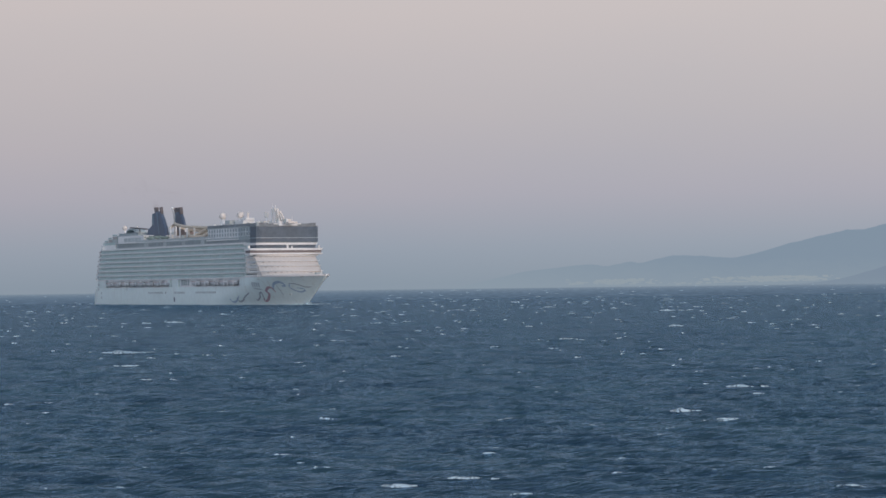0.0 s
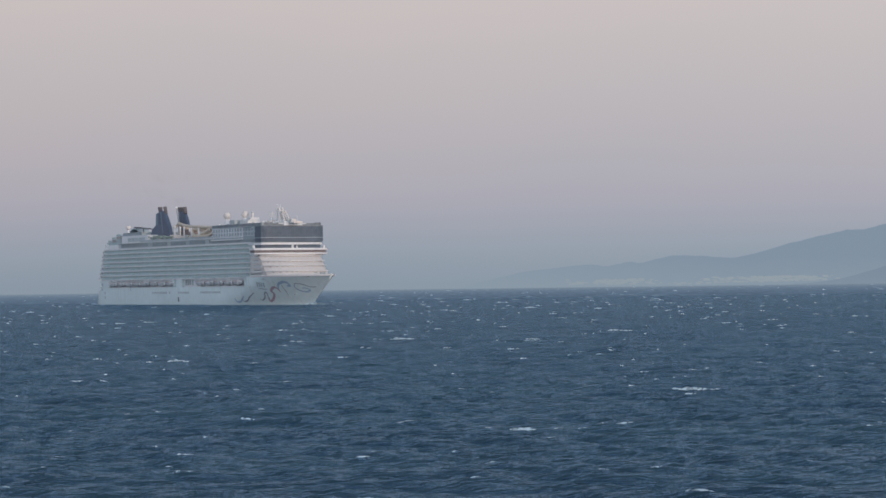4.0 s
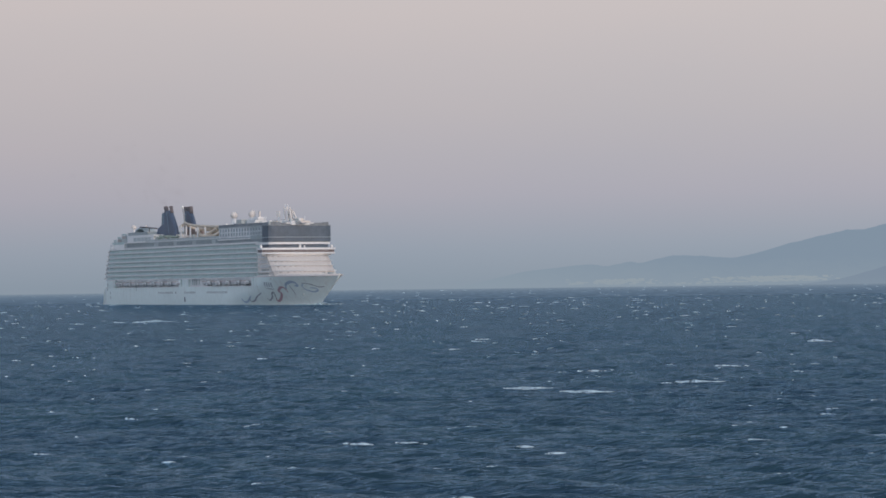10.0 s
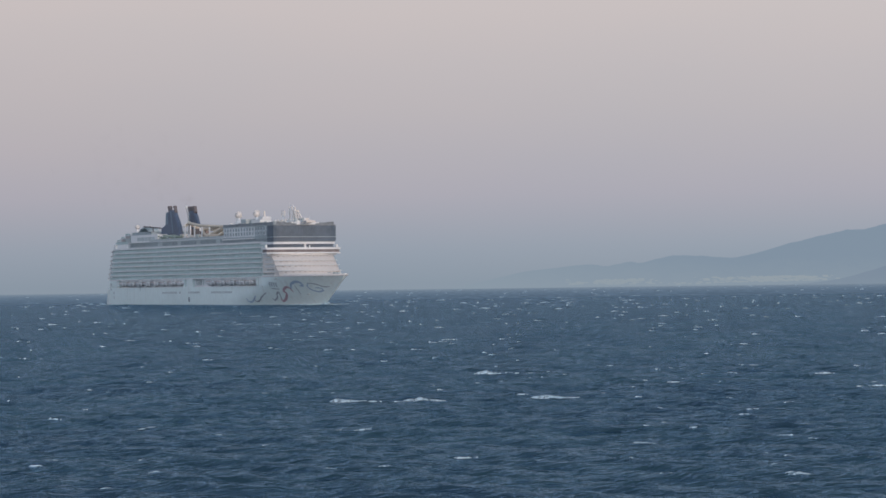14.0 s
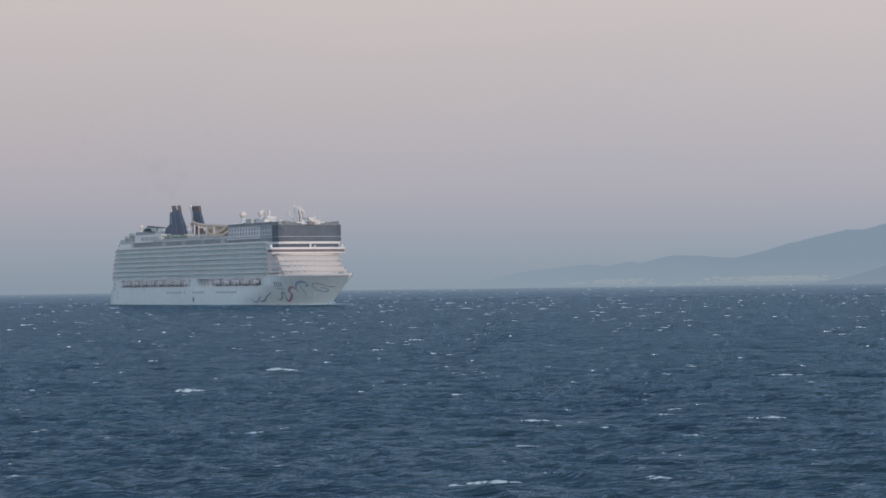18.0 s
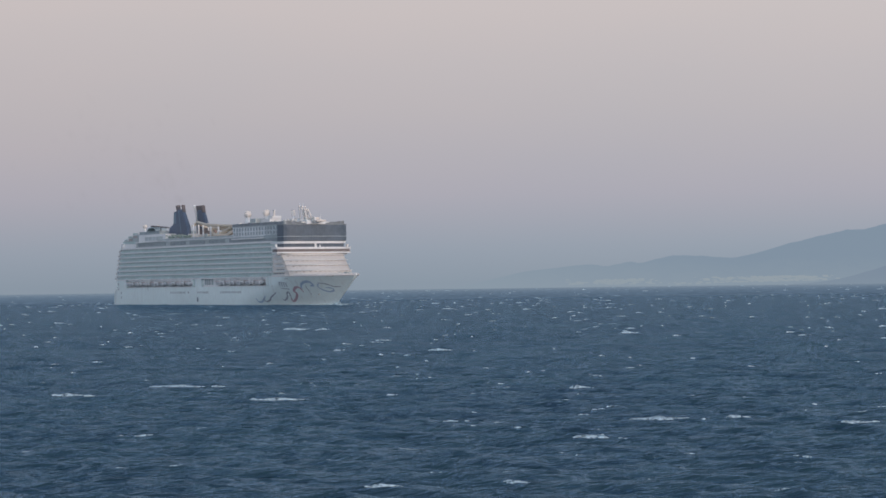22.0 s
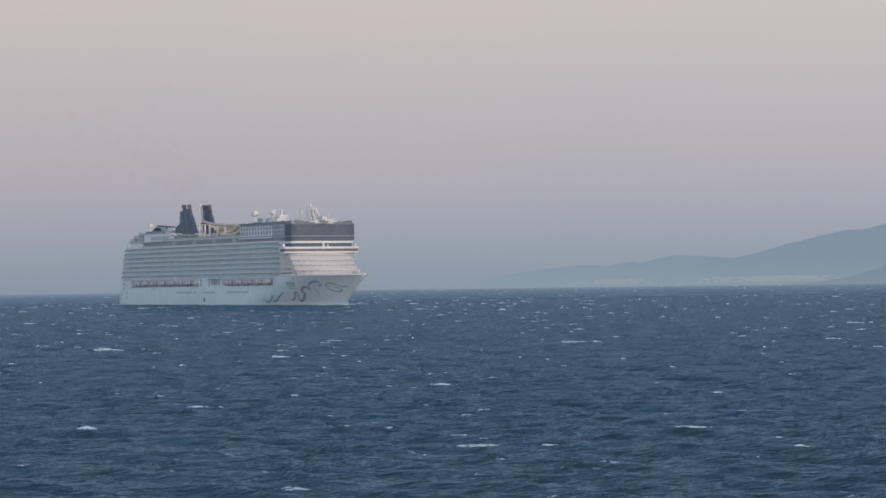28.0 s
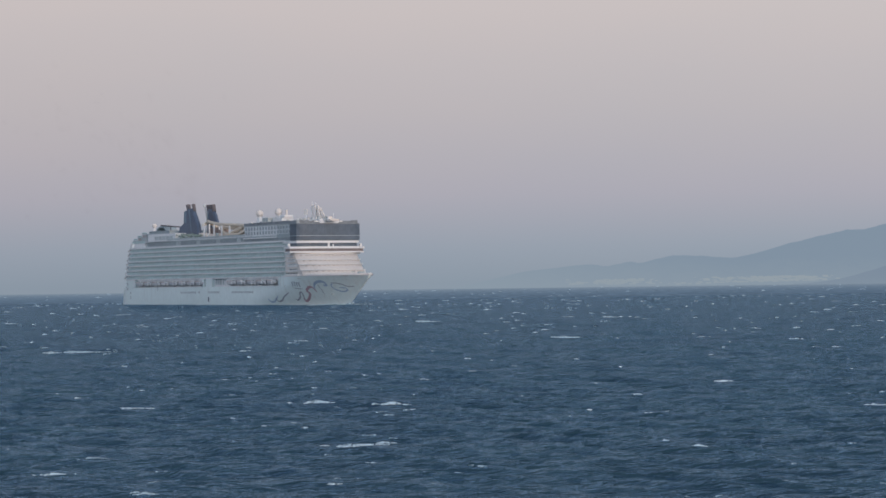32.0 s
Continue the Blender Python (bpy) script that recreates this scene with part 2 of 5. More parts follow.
def tube(bm, pts, r, sides=8):
    pts = [Vector(p) for p in pts]
    rings = []
    for i, p in enumerate(pts):
        d = (pts[min(i + 1, len(pts) - 1)] - pts[max(i - 1, 0)]).normalized()
        a = d.orthogonal().normalized() if abs(d.z) > 0.95 else d.cross(Vector((0, 0, 1))).normalized()
        b = d.cross(a)
        rings.append([p + r * (math.cos(2 * math.pi * k / sides) * a + math.sin(2 * math.pi * k / sides) * b) for k in range(sides)])
    return loft(bm, rings)


def smooth_path(pts, steps=8):
    """A smooth curve through a few points."""
    ps = [Vector(p) for p in pts]
    out = []
    for i in range(len(ps) - 1):
        p0, p1, p2, p3 = ps[max(i - 1, 0)], ps[i], ps[i + 1], ps[min(i + 2, len(ps) - 1)]
        for s in range(steps):
            t = s / steps
            out.append(0.5 * (2 * p1 + (p2 - p0) * t + (2 * p0 - 5 * p1 + 4 * p2 - p3) * t * t + (3 * p1 - p0 - 3 * p2 + p3) * t ** 3))
    return out + [ps[-1]]


def ball(bm, x, y, z, r, squash=1.0):
    bmesh.ops.create_uvsphere(bm, u_segments=16, v_segments=10, radius=r,
                              matrix=Matrix.Translation((x, y, z)) @ Matrix.Diagonal((1, 1, squash, 1)))
    return bm


# ---- the sea: one sheet to the horizon and wave trains that run over it ----
sea_bm = bmesh.new()
bmesh.ops.create_circle(sea_bm, cap_ends=True, segments=256, radius=4950)
sea = part("water_sheet", sea_bm, WATER, None)
sea.location.z = -0.40
tagged(sea, "dark blue open sea reaching to the horizon", "sea", kind="structure")


class Waves:
    """A train of wind waves: many small swells of random phase round one direction, with peaked crests."""

    def __init__(self, seed, heading, rms):
        rng = np.random.RandomState(seed)
        lam = np.geomspace(1.5, 21.0, 34) * rng.uniform(0.93, 1.07, 34)
        ang = heading + rng.normal(0, 0.42, 34)
        self.k = 2 * np.pi / lam
        self.dx, self.dy = np.cos(ang), np.sin(ang)
        amp = lam ** 0.5 * np.exp(-(lam / 22.0) ** 4)
        self.amp = amp * rms / np.sqrt((amp ** 2).sum() / 2)
        self.ph = rng.uniform(0, 2 * np.pi, 34)
        self.lam = lam

    def at(self, x, y, cell):
        """Where the surface point (x, y) lies; cell is the finest spacing that is asked for there."""
        px, py, pz = x.copy(), y.copy(), np.zeros_like(x)
        for k, dx, dy, a, ph, lam in zip(self.k, self.dx, self.dy, self.amp, self.ph, self.lam):
            f = a * np.clip((lam / cell - 2.2) / 2.0, 0, 1)
            th = k * (dx * x + dy * y) + ph
            s = np.sin(th)
            pz += f * np.cos(th)
            px -= 0.85 * f * dx * s
            py -= 0.85 * f * dy * s
        return px, py, pz


def wave_sheet(waves, drift, cols=500):
    """A fan of rows that widens and coarsens with distance, long enough for its own drift."""
    ys = [112.0]
    while ys[-1] < 2500:
        ys.append(ys[-1] * 1.0027 + 0.02)
    ys = np.array(ys)
    u = np.linspace(-1, 1, cols)
    half = 0.186 * ys + 8 + abs(drift[0]) * 16
    X = u[None, :] * half[:, None] - drift[0] * 16
    Y = np.repeat((ys)[:, None], cols, 1)
    cell = np.maximum(2 * half / cols, ys * 0.0027)[:, None] * np.ones((1, cols))
    px, py, pz = waves.at(X, Y, cell * 0.7)
    edge = np.clip((1 - np.abs(u)) * 14, 0, 1)[None, :] * np.clip((2450 - ys) / 350, 0, 1)[:, None]
    pz = pz * edge - 0.1 * (1 - edge)
    rows = len(ys)
    co = np.stack([px, py, pz], -1).reshape(-1, 3)
    idx = np.arange(rows * cols).reshape(rows, cols)
    quads = np.stack([idx[:-1, :-1], idx[:-1, 1:], idx[1:, 1:], idx[1:, :-1]], -1).reshape(-1, 4)
    me = bpy.data.meshes.new("waves")
    me.vertices.add(len(co))
    me.vertices.foreach_set("co", co.astype(np.float32).ravel())
    me.loops.add(quads.size)
    me.loops.foreach_set("vertex_index", quads.astype(np.int32).ravel())
    me.polygons.add(len(quads))
    me.polygons.foreach_set("loop_start", np.arange(0, quads.size, 4, dtype=np.int32))
    me.polygons.foreach_set("use_smooth", np.ones(len(quads), dtype=bool))
    me.update(calc_edges=True)
    me.materials.append(WATER)
    ob = new("waves", me)
    return tagged(ob, "choppy dark blue wind waves with breaking crests", "sea", kind="structure")


def soft_noise(rng, n, low, high):
    """A run of n random values that change gently from one to the next."""
    v = rng.uniform(low, high, n + 2)
    return 0.25 * v[:-2] + 0.5 * v[1:-1] + 0.25 * v[2:]


def foam_strip(rng, ln, height=1.0):
    """One strip of foam: a rounded breaking head that trails off into a thin, low tail. Points and faces, x along the crest."""
    n = 8 + int(min(12, ln * 3))
    t = np.linspace(0, 1, n)
    head = rng.uniform(0.15, 0.5)
    w = np.where(t < head, (t / head) ** 0.6, ((1 - t) / (1 - head)) ** 1.3)
    w = w * soft_noise(rng, n, 0.45, 1.3) + 0.03
    side = np.cumsum(rng.normal(0, 0.035 * ln, n))
    depth = ln * rng.uniform(0.08, 0.2)
    peak = min(0.34, 0.05 + 0.075 * ln) * rng.uniform(0.5, 1.15) * height
    arch = (rng.uniform(-0.25, 0.3) * peak) * np.sin(np.pi * t)
    pts = []
    for k, lift in ((-1.0, -0.22), (-0.4, 0.75), (0.1, 1.0), (0.6, 0.55), (1.0, -0.22)):
        z = lift * peak * w * (soft_noise(rng, n, 0.75, 1.2) if lift > 0 else 1) - (0.03 if lift < 0 else 0) + arch
        pts.append(np.stack([(t - 0.4) * ln, side + k * depth * w * soft_noise(rng, n, 0.7, 1.3), z], -1))
    faces = [(r * n + j, r * n + j + 1, (r + 1) * n + j + 1, (r + 1) * n + j) for r in range(4) for j in range(n - 1)]
    return np.concatenate(pts), faces


def foam_data(name, verts, faces):
    me = bpy.data.meshes.new(name)
    me.from_pydata(verts, [], faces)
    for poly in me.polygons:
        poly.use_smooth = True
    me.materials.append(FOAM)
    return me


def foam_mesh(rng, waves, xs, ys, lengths, along):
    """Foam lying on the crests of a wave train."""
    verts, faces = [], []
    for x, y, ln in zip(xs, ys, lengths):
        # a crest breaks along its own line, where the water stands equally high
        tries = along + rng.normal(0, 0.3, 9)
        steps = np.array((-0.5, -0.25, 0.0, 0.25, 0.5)) * max(ln, 1.0)
        spots = waves.at((x + np.cos(tries)[:, None] * steps).ravel(), (y + np.sin(tries)[:, None] * steps).ravel(), np.full(45, max(0.45, 0.003 * y)))[2].reshape(9, 5)
        ang = tries[int(np.argmin(spots.std(axis=1)))]
        c, s = math.cos(ang), math.sin(ang)
        for q in range(1 + int(rng.rand() < 0.35)):
            pts, fs = foam_strip(rng, ln * (1.0 if q == 0 else rng.uniform(0.3, 0.7)), 0.5 * (1 + y / 800))
            ox, oy = (rng.normal(0, 0.5 * ln), rng.normal(0, 0.3 * ln)) if q else (0, 0)
            lx, ly = pts[:, 0] + ox, pts[:, 1] + oy
            px, py, pz = waves.at(x + lx * c - ly * s, y + lx * s + ly * c, np.full(len(pts), max(0.45, 0.003 * y)))
            base = len(verts)
            verts.extend(zip(px.tolist(), py.tolist(), (pz + pts[:, 2]).tolist()))
            faces.extend(tuple(base + v for v in face) for face in fs)
    return foam_data("foam", verts, faces)


CAP_RNG = np.random.RandomState(77)


def whitecap(ln, height):
    """A single breaking crest, built flat at the origin, with torn scraps of foam round it."""
    pts, faces = foam_strip(CAP_RNG, ln * 1.08, 0.9 * height)
    cap = new("whitecap", foam_data("whitecap", list(map(tuple, pts.tolist())), faces))
    for _ in range(CAP_RNG.randint(2, 6)):
        more, fs = foam_strip(CAP_RNG, ln * CAP_RNG.uniform(0.12, 0.5), 0.75 * height)
        off = np.array((CAP_RNG.normal(0.1, 0.6) * ln, CAP_RNG.normal(0, 0.35) * ln, 0.0))
        new("foam_scrap", foam_data("foam_scrap", list(map(tuple, (more + off).tolist())), fs)).parent = cap
    return tagged(cap, "white foam of a breaking wave crest on the sea", "wave", "whitecaps on the sea")


def crest_foam(sheet, waves, seed, drift, count):
    """Whitecaps on the highest crests of a wave train; they ride with it."""
    rng = np.random.RandomState(seed)
    n = count * 14
    y = 118 + (2600 - 118) * rng.rand(n) ** 1.25
    x = rng.uniform(-1, 1, n) * (0.2 * y + 15 + abs(drift[0]) * 16) - drift[0] * 16
    z = waves.at(x, y, np.maximum(0.5, 0.0036 * y))[2]
    far = np.clip((y - 300) / 900, 0, 1)
    band = np.digitize(y, np.geomspace(118, 2600, 24))
    spread = np.array([z[band == q].std() + 0.02 if (band == q).any() else 1.0 for q in range(26)])
    order = np.argsort(-(z / spread[band] + rng.normal(0, 0.35, n)))[:count]
    ln = np.clip(rng.lognormal(-0.25, 0.55, count) * 0.9, 0.3, 3.0) * (1 + 2.6 * far[order])
    ob = new("foam", foam_mesh(rng, waves, x[order], y[order], ln, 0.12))
    ob.parent = sheet
    return tagged(ob, "scattered white foam crests", kind="stuff")


def backdrop_rise(r):
    """The far sea backdrop comes up from under the last waves, shaped to hide their end from the camera."""
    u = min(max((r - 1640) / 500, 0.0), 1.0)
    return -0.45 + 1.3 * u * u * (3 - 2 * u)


def far_foam(sheet, seed, drift, count):
    """Crests that still show as pale flecks on the last miles before the horizon."""
    rng = np.random.RandomState(seed)
    verts, faces = [], []
    for _ in range(count):
        y = 1 / rng.uniform(1 / 4300, 1 / 1500)
        x = rng.uniform(-1, 1) * (0.19 * y + abs(drift[0]) * 16) - drift[0] * 16
        pts, fs = foam_strip(rng, np.clip(rng.lognormal(0.0, 0.45), 0.5, 2.4) * (1.5 + y / 1000), 0.35 * (1 + y / 800))
        base = len(verts)
        verts.extend((pts + np.array((x, y, max(0.1, backdrop_rise(math.hypot(x, y))) + 0.08))).tolist())
        faces.extend(tuple(base + v for v in face) for face in fs)
    ob = new("far_foam", foam_data("far_foam", verts, faces))
    ob.parent = sheet
    return tagged(ob, "small white crests far out on the sea", kind="stuff")


DRIFTS = ((-2.05, -0.45), (-1.65, 0.35))
TRAINS = (Waves(3, math.radians(250), 0.145), Waves(8, math.radians(236), 0.136))
SHEETS = []
for i, (train, drift) in enumerate(zip(TRAINS, DRIFTS)):
    sheet = wave_sheet(train, drift)
    crest_foam(sheet, train, 20 + i, drift, 520)
    far_foam(sheet, 60 + i, drift, 85)
    SHEETS.append(sheet)


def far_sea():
    """The last kilometres of sea before the horizon, from just behind the ship: a glowing backdrop with haze painted
    in.
    """
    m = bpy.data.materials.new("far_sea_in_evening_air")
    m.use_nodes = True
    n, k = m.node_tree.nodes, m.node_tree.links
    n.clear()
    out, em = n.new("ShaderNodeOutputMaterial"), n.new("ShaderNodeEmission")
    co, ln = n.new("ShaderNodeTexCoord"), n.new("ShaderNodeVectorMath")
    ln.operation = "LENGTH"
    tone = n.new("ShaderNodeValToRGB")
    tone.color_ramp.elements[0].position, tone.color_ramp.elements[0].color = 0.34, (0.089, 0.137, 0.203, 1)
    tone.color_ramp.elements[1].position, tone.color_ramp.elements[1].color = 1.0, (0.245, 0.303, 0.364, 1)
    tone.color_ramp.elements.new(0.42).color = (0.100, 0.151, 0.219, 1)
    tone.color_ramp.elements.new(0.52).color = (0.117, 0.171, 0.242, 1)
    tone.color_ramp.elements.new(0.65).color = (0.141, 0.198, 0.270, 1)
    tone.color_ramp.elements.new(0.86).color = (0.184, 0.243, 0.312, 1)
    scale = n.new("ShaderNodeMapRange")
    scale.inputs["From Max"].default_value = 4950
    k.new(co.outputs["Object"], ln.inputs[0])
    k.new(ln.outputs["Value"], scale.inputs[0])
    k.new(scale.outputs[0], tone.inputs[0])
    # wave light and dark painted into the glow, in rows longer than they are deep
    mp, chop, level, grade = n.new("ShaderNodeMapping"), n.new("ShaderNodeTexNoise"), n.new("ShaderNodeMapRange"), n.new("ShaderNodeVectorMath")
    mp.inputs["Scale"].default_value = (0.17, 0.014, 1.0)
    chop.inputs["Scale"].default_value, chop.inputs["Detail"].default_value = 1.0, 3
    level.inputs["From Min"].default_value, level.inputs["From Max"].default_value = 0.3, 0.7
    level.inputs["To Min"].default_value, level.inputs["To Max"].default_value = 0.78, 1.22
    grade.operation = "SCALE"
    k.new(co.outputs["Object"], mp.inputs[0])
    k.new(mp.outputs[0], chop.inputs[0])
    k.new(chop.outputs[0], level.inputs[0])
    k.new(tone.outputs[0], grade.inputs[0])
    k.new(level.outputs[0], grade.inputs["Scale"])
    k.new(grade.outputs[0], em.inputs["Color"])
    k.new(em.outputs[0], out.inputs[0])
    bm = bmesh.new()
    vv = [[bm.verts.new((r * math.sin(a), r * math.cos(a), backdrop_rise(r))) for a in np.linspace(-0.34, 0.34, 33)] for r in (1650, 1700, 1750, 1800, 1850, 1900, 1960, 2030, 2140, 2300, 2600, 3000, 3600, 4200, 4952)]
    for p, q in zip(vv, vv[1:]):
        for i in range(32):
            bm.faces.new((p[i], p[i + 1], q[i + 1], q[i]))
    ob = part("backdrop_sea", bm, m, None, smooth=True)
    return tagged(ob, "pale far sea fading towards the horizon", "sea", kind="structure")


def sea_height(x, y, t):
    """How high the water stands at a place and time: the higher of the two trains."""
    best = -1.0
    for train, (vx, vy) in zip(TRAINS, DRIFTS):
        ax, ay = np.array([x - vx * t]), np.array([y - vy * t])
        qx, qy = ax.copy(), ay.copy()
        for _ in range(3):
            px, py, pz = train.at(qx, qy, np.maximum(0.25, 0.0027 * ay))
            qx, qy = qx + ax - px, qy + ay - py
        best = max(best, float(pz[0]))
    return best


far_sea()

# ---- far shore: hills with haze painted into their glow, and a pale town along the water ----
FARHILL = painted_haze_material("far_hills_in_sea_air", (0.256, 0.317, 0.378), (0.219, 0.284, 0.361), 70.0, 34.0, (0.255, 0.316, 0.381))
NEARHILL = painted_haze_material("headland_in_sea_air", (0.222, 0.284, 0.352), (0.203, 0.261, 0.338), 40.0, 24.0)
# the houses glow as well, with the haze in their colour
TOWN = painted_haze_material("pale_town_in_sea_air", (0.272, 0.331, 0.384), (0.290, 0.341, 0.385), 22.0, 16.0)


SUMMITS = ((10, 80, 160, 215, 280, 317, 340, 356, 378, 443, 500, 552, 590, 673, 783, 812, 860, 1000, 1300, 1700),
           (0, 15, 33, 38, 45, 40, 45, 49, 45, 60, 58, 53, 58, 81, 105.5, 104.5, 116, 140, 150, 120))


def ridge(x):
    """Height of the far ridge line, which climbs to the east in rounded summits."""
    h = float(np.interp(x, SUMMITS[0], SUMMITS[1]))
    return max(0.0, h + (0.9 * noise.noise((x * 0.045, 7.0, 0)) if h > 8 else 0))


def hills(name, height, x0, x1, y0, y1, mat, label, seed):
    bm = bmesh.new()
    nx, ny = 150, 14
    vv = []
    for j in range(ny + 1):
        v = j / ny
        rise = math.sin(min(1.0, v / 0.72) * math.pi / 2) if v < 0.72 else math.cos((v - 0.72) / 0.28 * math.pi / 2)
        for i in range(nx + 1):
            x, y = x0 + (x1 - x0) * i / nx, y0 + (y1 - y0) * v
            h = height(x * 4800 / y if y else x)
            z = h * rise * (y / 4800) + 0.05 * h * rise * (1 - rise) * noise.noise((x * 0.02, y * 0.03, seed)) + (2.0 * noise.noise((x * 0.05, seed, 0)) * rise if h > 20 else 0)
            vv.append(bm.verts.new((x, y, max(z, -1.5) - 1.0 * (1 - rise))))
    for j in range(ny):
        for i in range(nx):
            a = j * (nx + 1) + i
            bm.faces.new((vv[a], vv[a + 1], vv[a + nx + 2], vv[a + nx + 1]))
    ob = part(name, bm, mat, None, smooth=True)
    return tagged(ob, label, "hills", kind="structure")


def headland(x):
    return 58.0 / (1 + math.exp(-(x - 835) / 48)) if x > 620 else 0.0


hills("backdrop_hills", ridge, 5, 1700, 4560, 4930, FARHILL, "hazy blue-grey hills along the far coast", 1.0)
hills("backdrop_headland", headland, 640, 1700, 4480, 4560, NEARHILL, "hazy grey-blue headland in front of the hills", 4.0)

town_rng = random.Random(5)
town_bm = bmesh.new()
for c, w, z0, z1, count in ((335, 55, 6, 15, 120), (255, 20, 6, 11, 20), (620, 95, 7, 17, 190), (700, 45, 8, 17, 100), (480, 70, 4, 8, 22)):
    for _ in range(count):
        x = town_rng.gauss(c, w * 0.55)
        k = town_rng.random()
        z = z0 + (z1 - z0) * k
        s = town_rng.uniform(0.8, 3.0)
        y = 4480 + 40 * k
        box(town_bm, x * y / 4800 - 1.7 * s, x * y / 4800 + 1.7 * s, y, y + 3, z - s * 0.45, z + s * 0.4)
town = part("backdrop_town", town_bm, TOWN, None)
tagged(town, "pale houses of a far coastal town under the hills", "town", kind="stuff")


# ---- the cruise ship: x forward, y to port, z up from the waterline ----
ship = new("cruise_ship")
tagged(ship, "large white cruise ship with two navy funnels under way", "ship")
BEAM = 20.3
ROWS_Z = [16.8 + 2.97 * i for i in range(8)]


def half_breadth(x, z):
    zt = min(max(z / 17.2, 0.0), 1.0)
    stem, shoulder = 135.8 + 27.2 * zt, 45 + 55 * zt
    s = min(max((x - shoulder) / (stem - shoulder), 0.0), 1.0)
    b = (19.9 + 0.4 * min(max(z / 6, 0.0), 1.0)) * (1 - s ** (1.6 + 0.50 * zt ** 0.85))
    t = min(max((-140 - x) / 21, 0.0), 1.0)
    return b * (1 - 0.01 * t * t * (1 - 0.5 * zt))


def stem_x(z):
    return 135.8 + 27.2 * min(max(z / 17.2, -0.1), 1.05)


def hull_shell(bm, xa, levels, stations=64):
    """Both sides of the hull between levels, from xa to the stem."""
    rings = []
    for z in levels:
        side = []
        for i in range(stations + 1):
            u = 1 - (1 - i / stations) ** 1.5
            aft = xa - max(0.0, 5.0 * (1 - z / 11.3)) if xa < -100 else xa
            x = aft + u * (stem_x(z) - aft)
            side.append((x, half_breadth(x, z)))
        side[-1] = (side[-1][0], 0.0)
        rings.append([(x, -y, z) for x, y in side] + [(x, y, z) for x, y in side[-2::-1]])
    return loft(bm, rings, cap=False)


hull_bm = bmesh.new()
hull_shell(hull_bm, -161, (-4, -1, 0.5, 3, 5, 7, 9, 11.3))
part("hull", hull_bm, HULL, ship, "white painted steel hull", smooth=True)
part("boat_deck", boxes((-160, 92, -19.8, 19.8, 11.0, 11.28)), TEAK, ship)
bow_bm = bmesh.new()
hull_shell(bow_bm, 86, (11.304, 13, 15, 16.4, 17.2), 40)
part("bow_shell", bow_bm, HULL, ship, "flared white bow plating", smooth=True)
for sgn in (-1, 1):
    rim_bm = bmesh.new()
    xs = [93 + (stem_x(17.2) - 93.0) * (1 - (1 - i / 48) ** 2) for i in range(49)]
    rows = []
    for dy, z in ((-0.7, 16.9), (0.06, 16.6), (0.22, 16.9), (0.24, 17.8), (-0.5, 17.85)):
        rows.append([(x, sgn * max(0.0, half_breadth(x, 17.2) + (dy if i < 47 else min(dy, 0.1))), z) for i, x in enumerate(xs)])
    loft(rim_bm, [[r[i] for r in rows] for i in range(49)])
    part("bulwark_rim", rim_bm, RIM, ship, "white bulwark round the foredeck")
for x, w in ((141.0, 2.6), (146.5, 1.2), (128.0, 1.2), (133.0, 0.9)):
    part("mooring_winch", boxes((x, x + w, 2.5, 5.0, 16.81, 18.9), bevel=0.25), GREY, ship)
part("bow_mast", tube(bmesh.new(), [(156, 0, 16.8), (156, 0, 20.2)], 0.18, 6), WHITE, ship)
nose_bm = bmesh.new()
loft(nose_bm, [[(stem_x(z) - 0.6 * r + r * math.cos(a), 1.15 * r * math.sin(a), z) for a in np.linspace(-math.pi, math.pi, 17)[:-1]]
               for z, r in ((0.3, 0.3), (3, 0.35), (6, 0.42), (9, 0.5), (12, 0.58), (14.5, 0.65), (17.3, 0.7))])
part("stem_plating", nose_bm, HULL, ship, "rounded white stem plating", smooth=True)
quarter_bm = boxes((-160, -142.5, -19.7, 19.7, 11.304, 16.8), bevel=0.5)
part("stern_quarter", quarter_bm, HULL, ship)

# boat deck recess
part("boat_deck_wall", boxes((-142.5, 86, -18.2, 18.2, 11.304, 16.8)), RECESS, ship, "white wall behind the lifeboats")

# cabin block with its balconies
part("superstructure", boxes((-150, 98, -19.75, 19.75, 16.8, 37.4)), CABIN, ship)
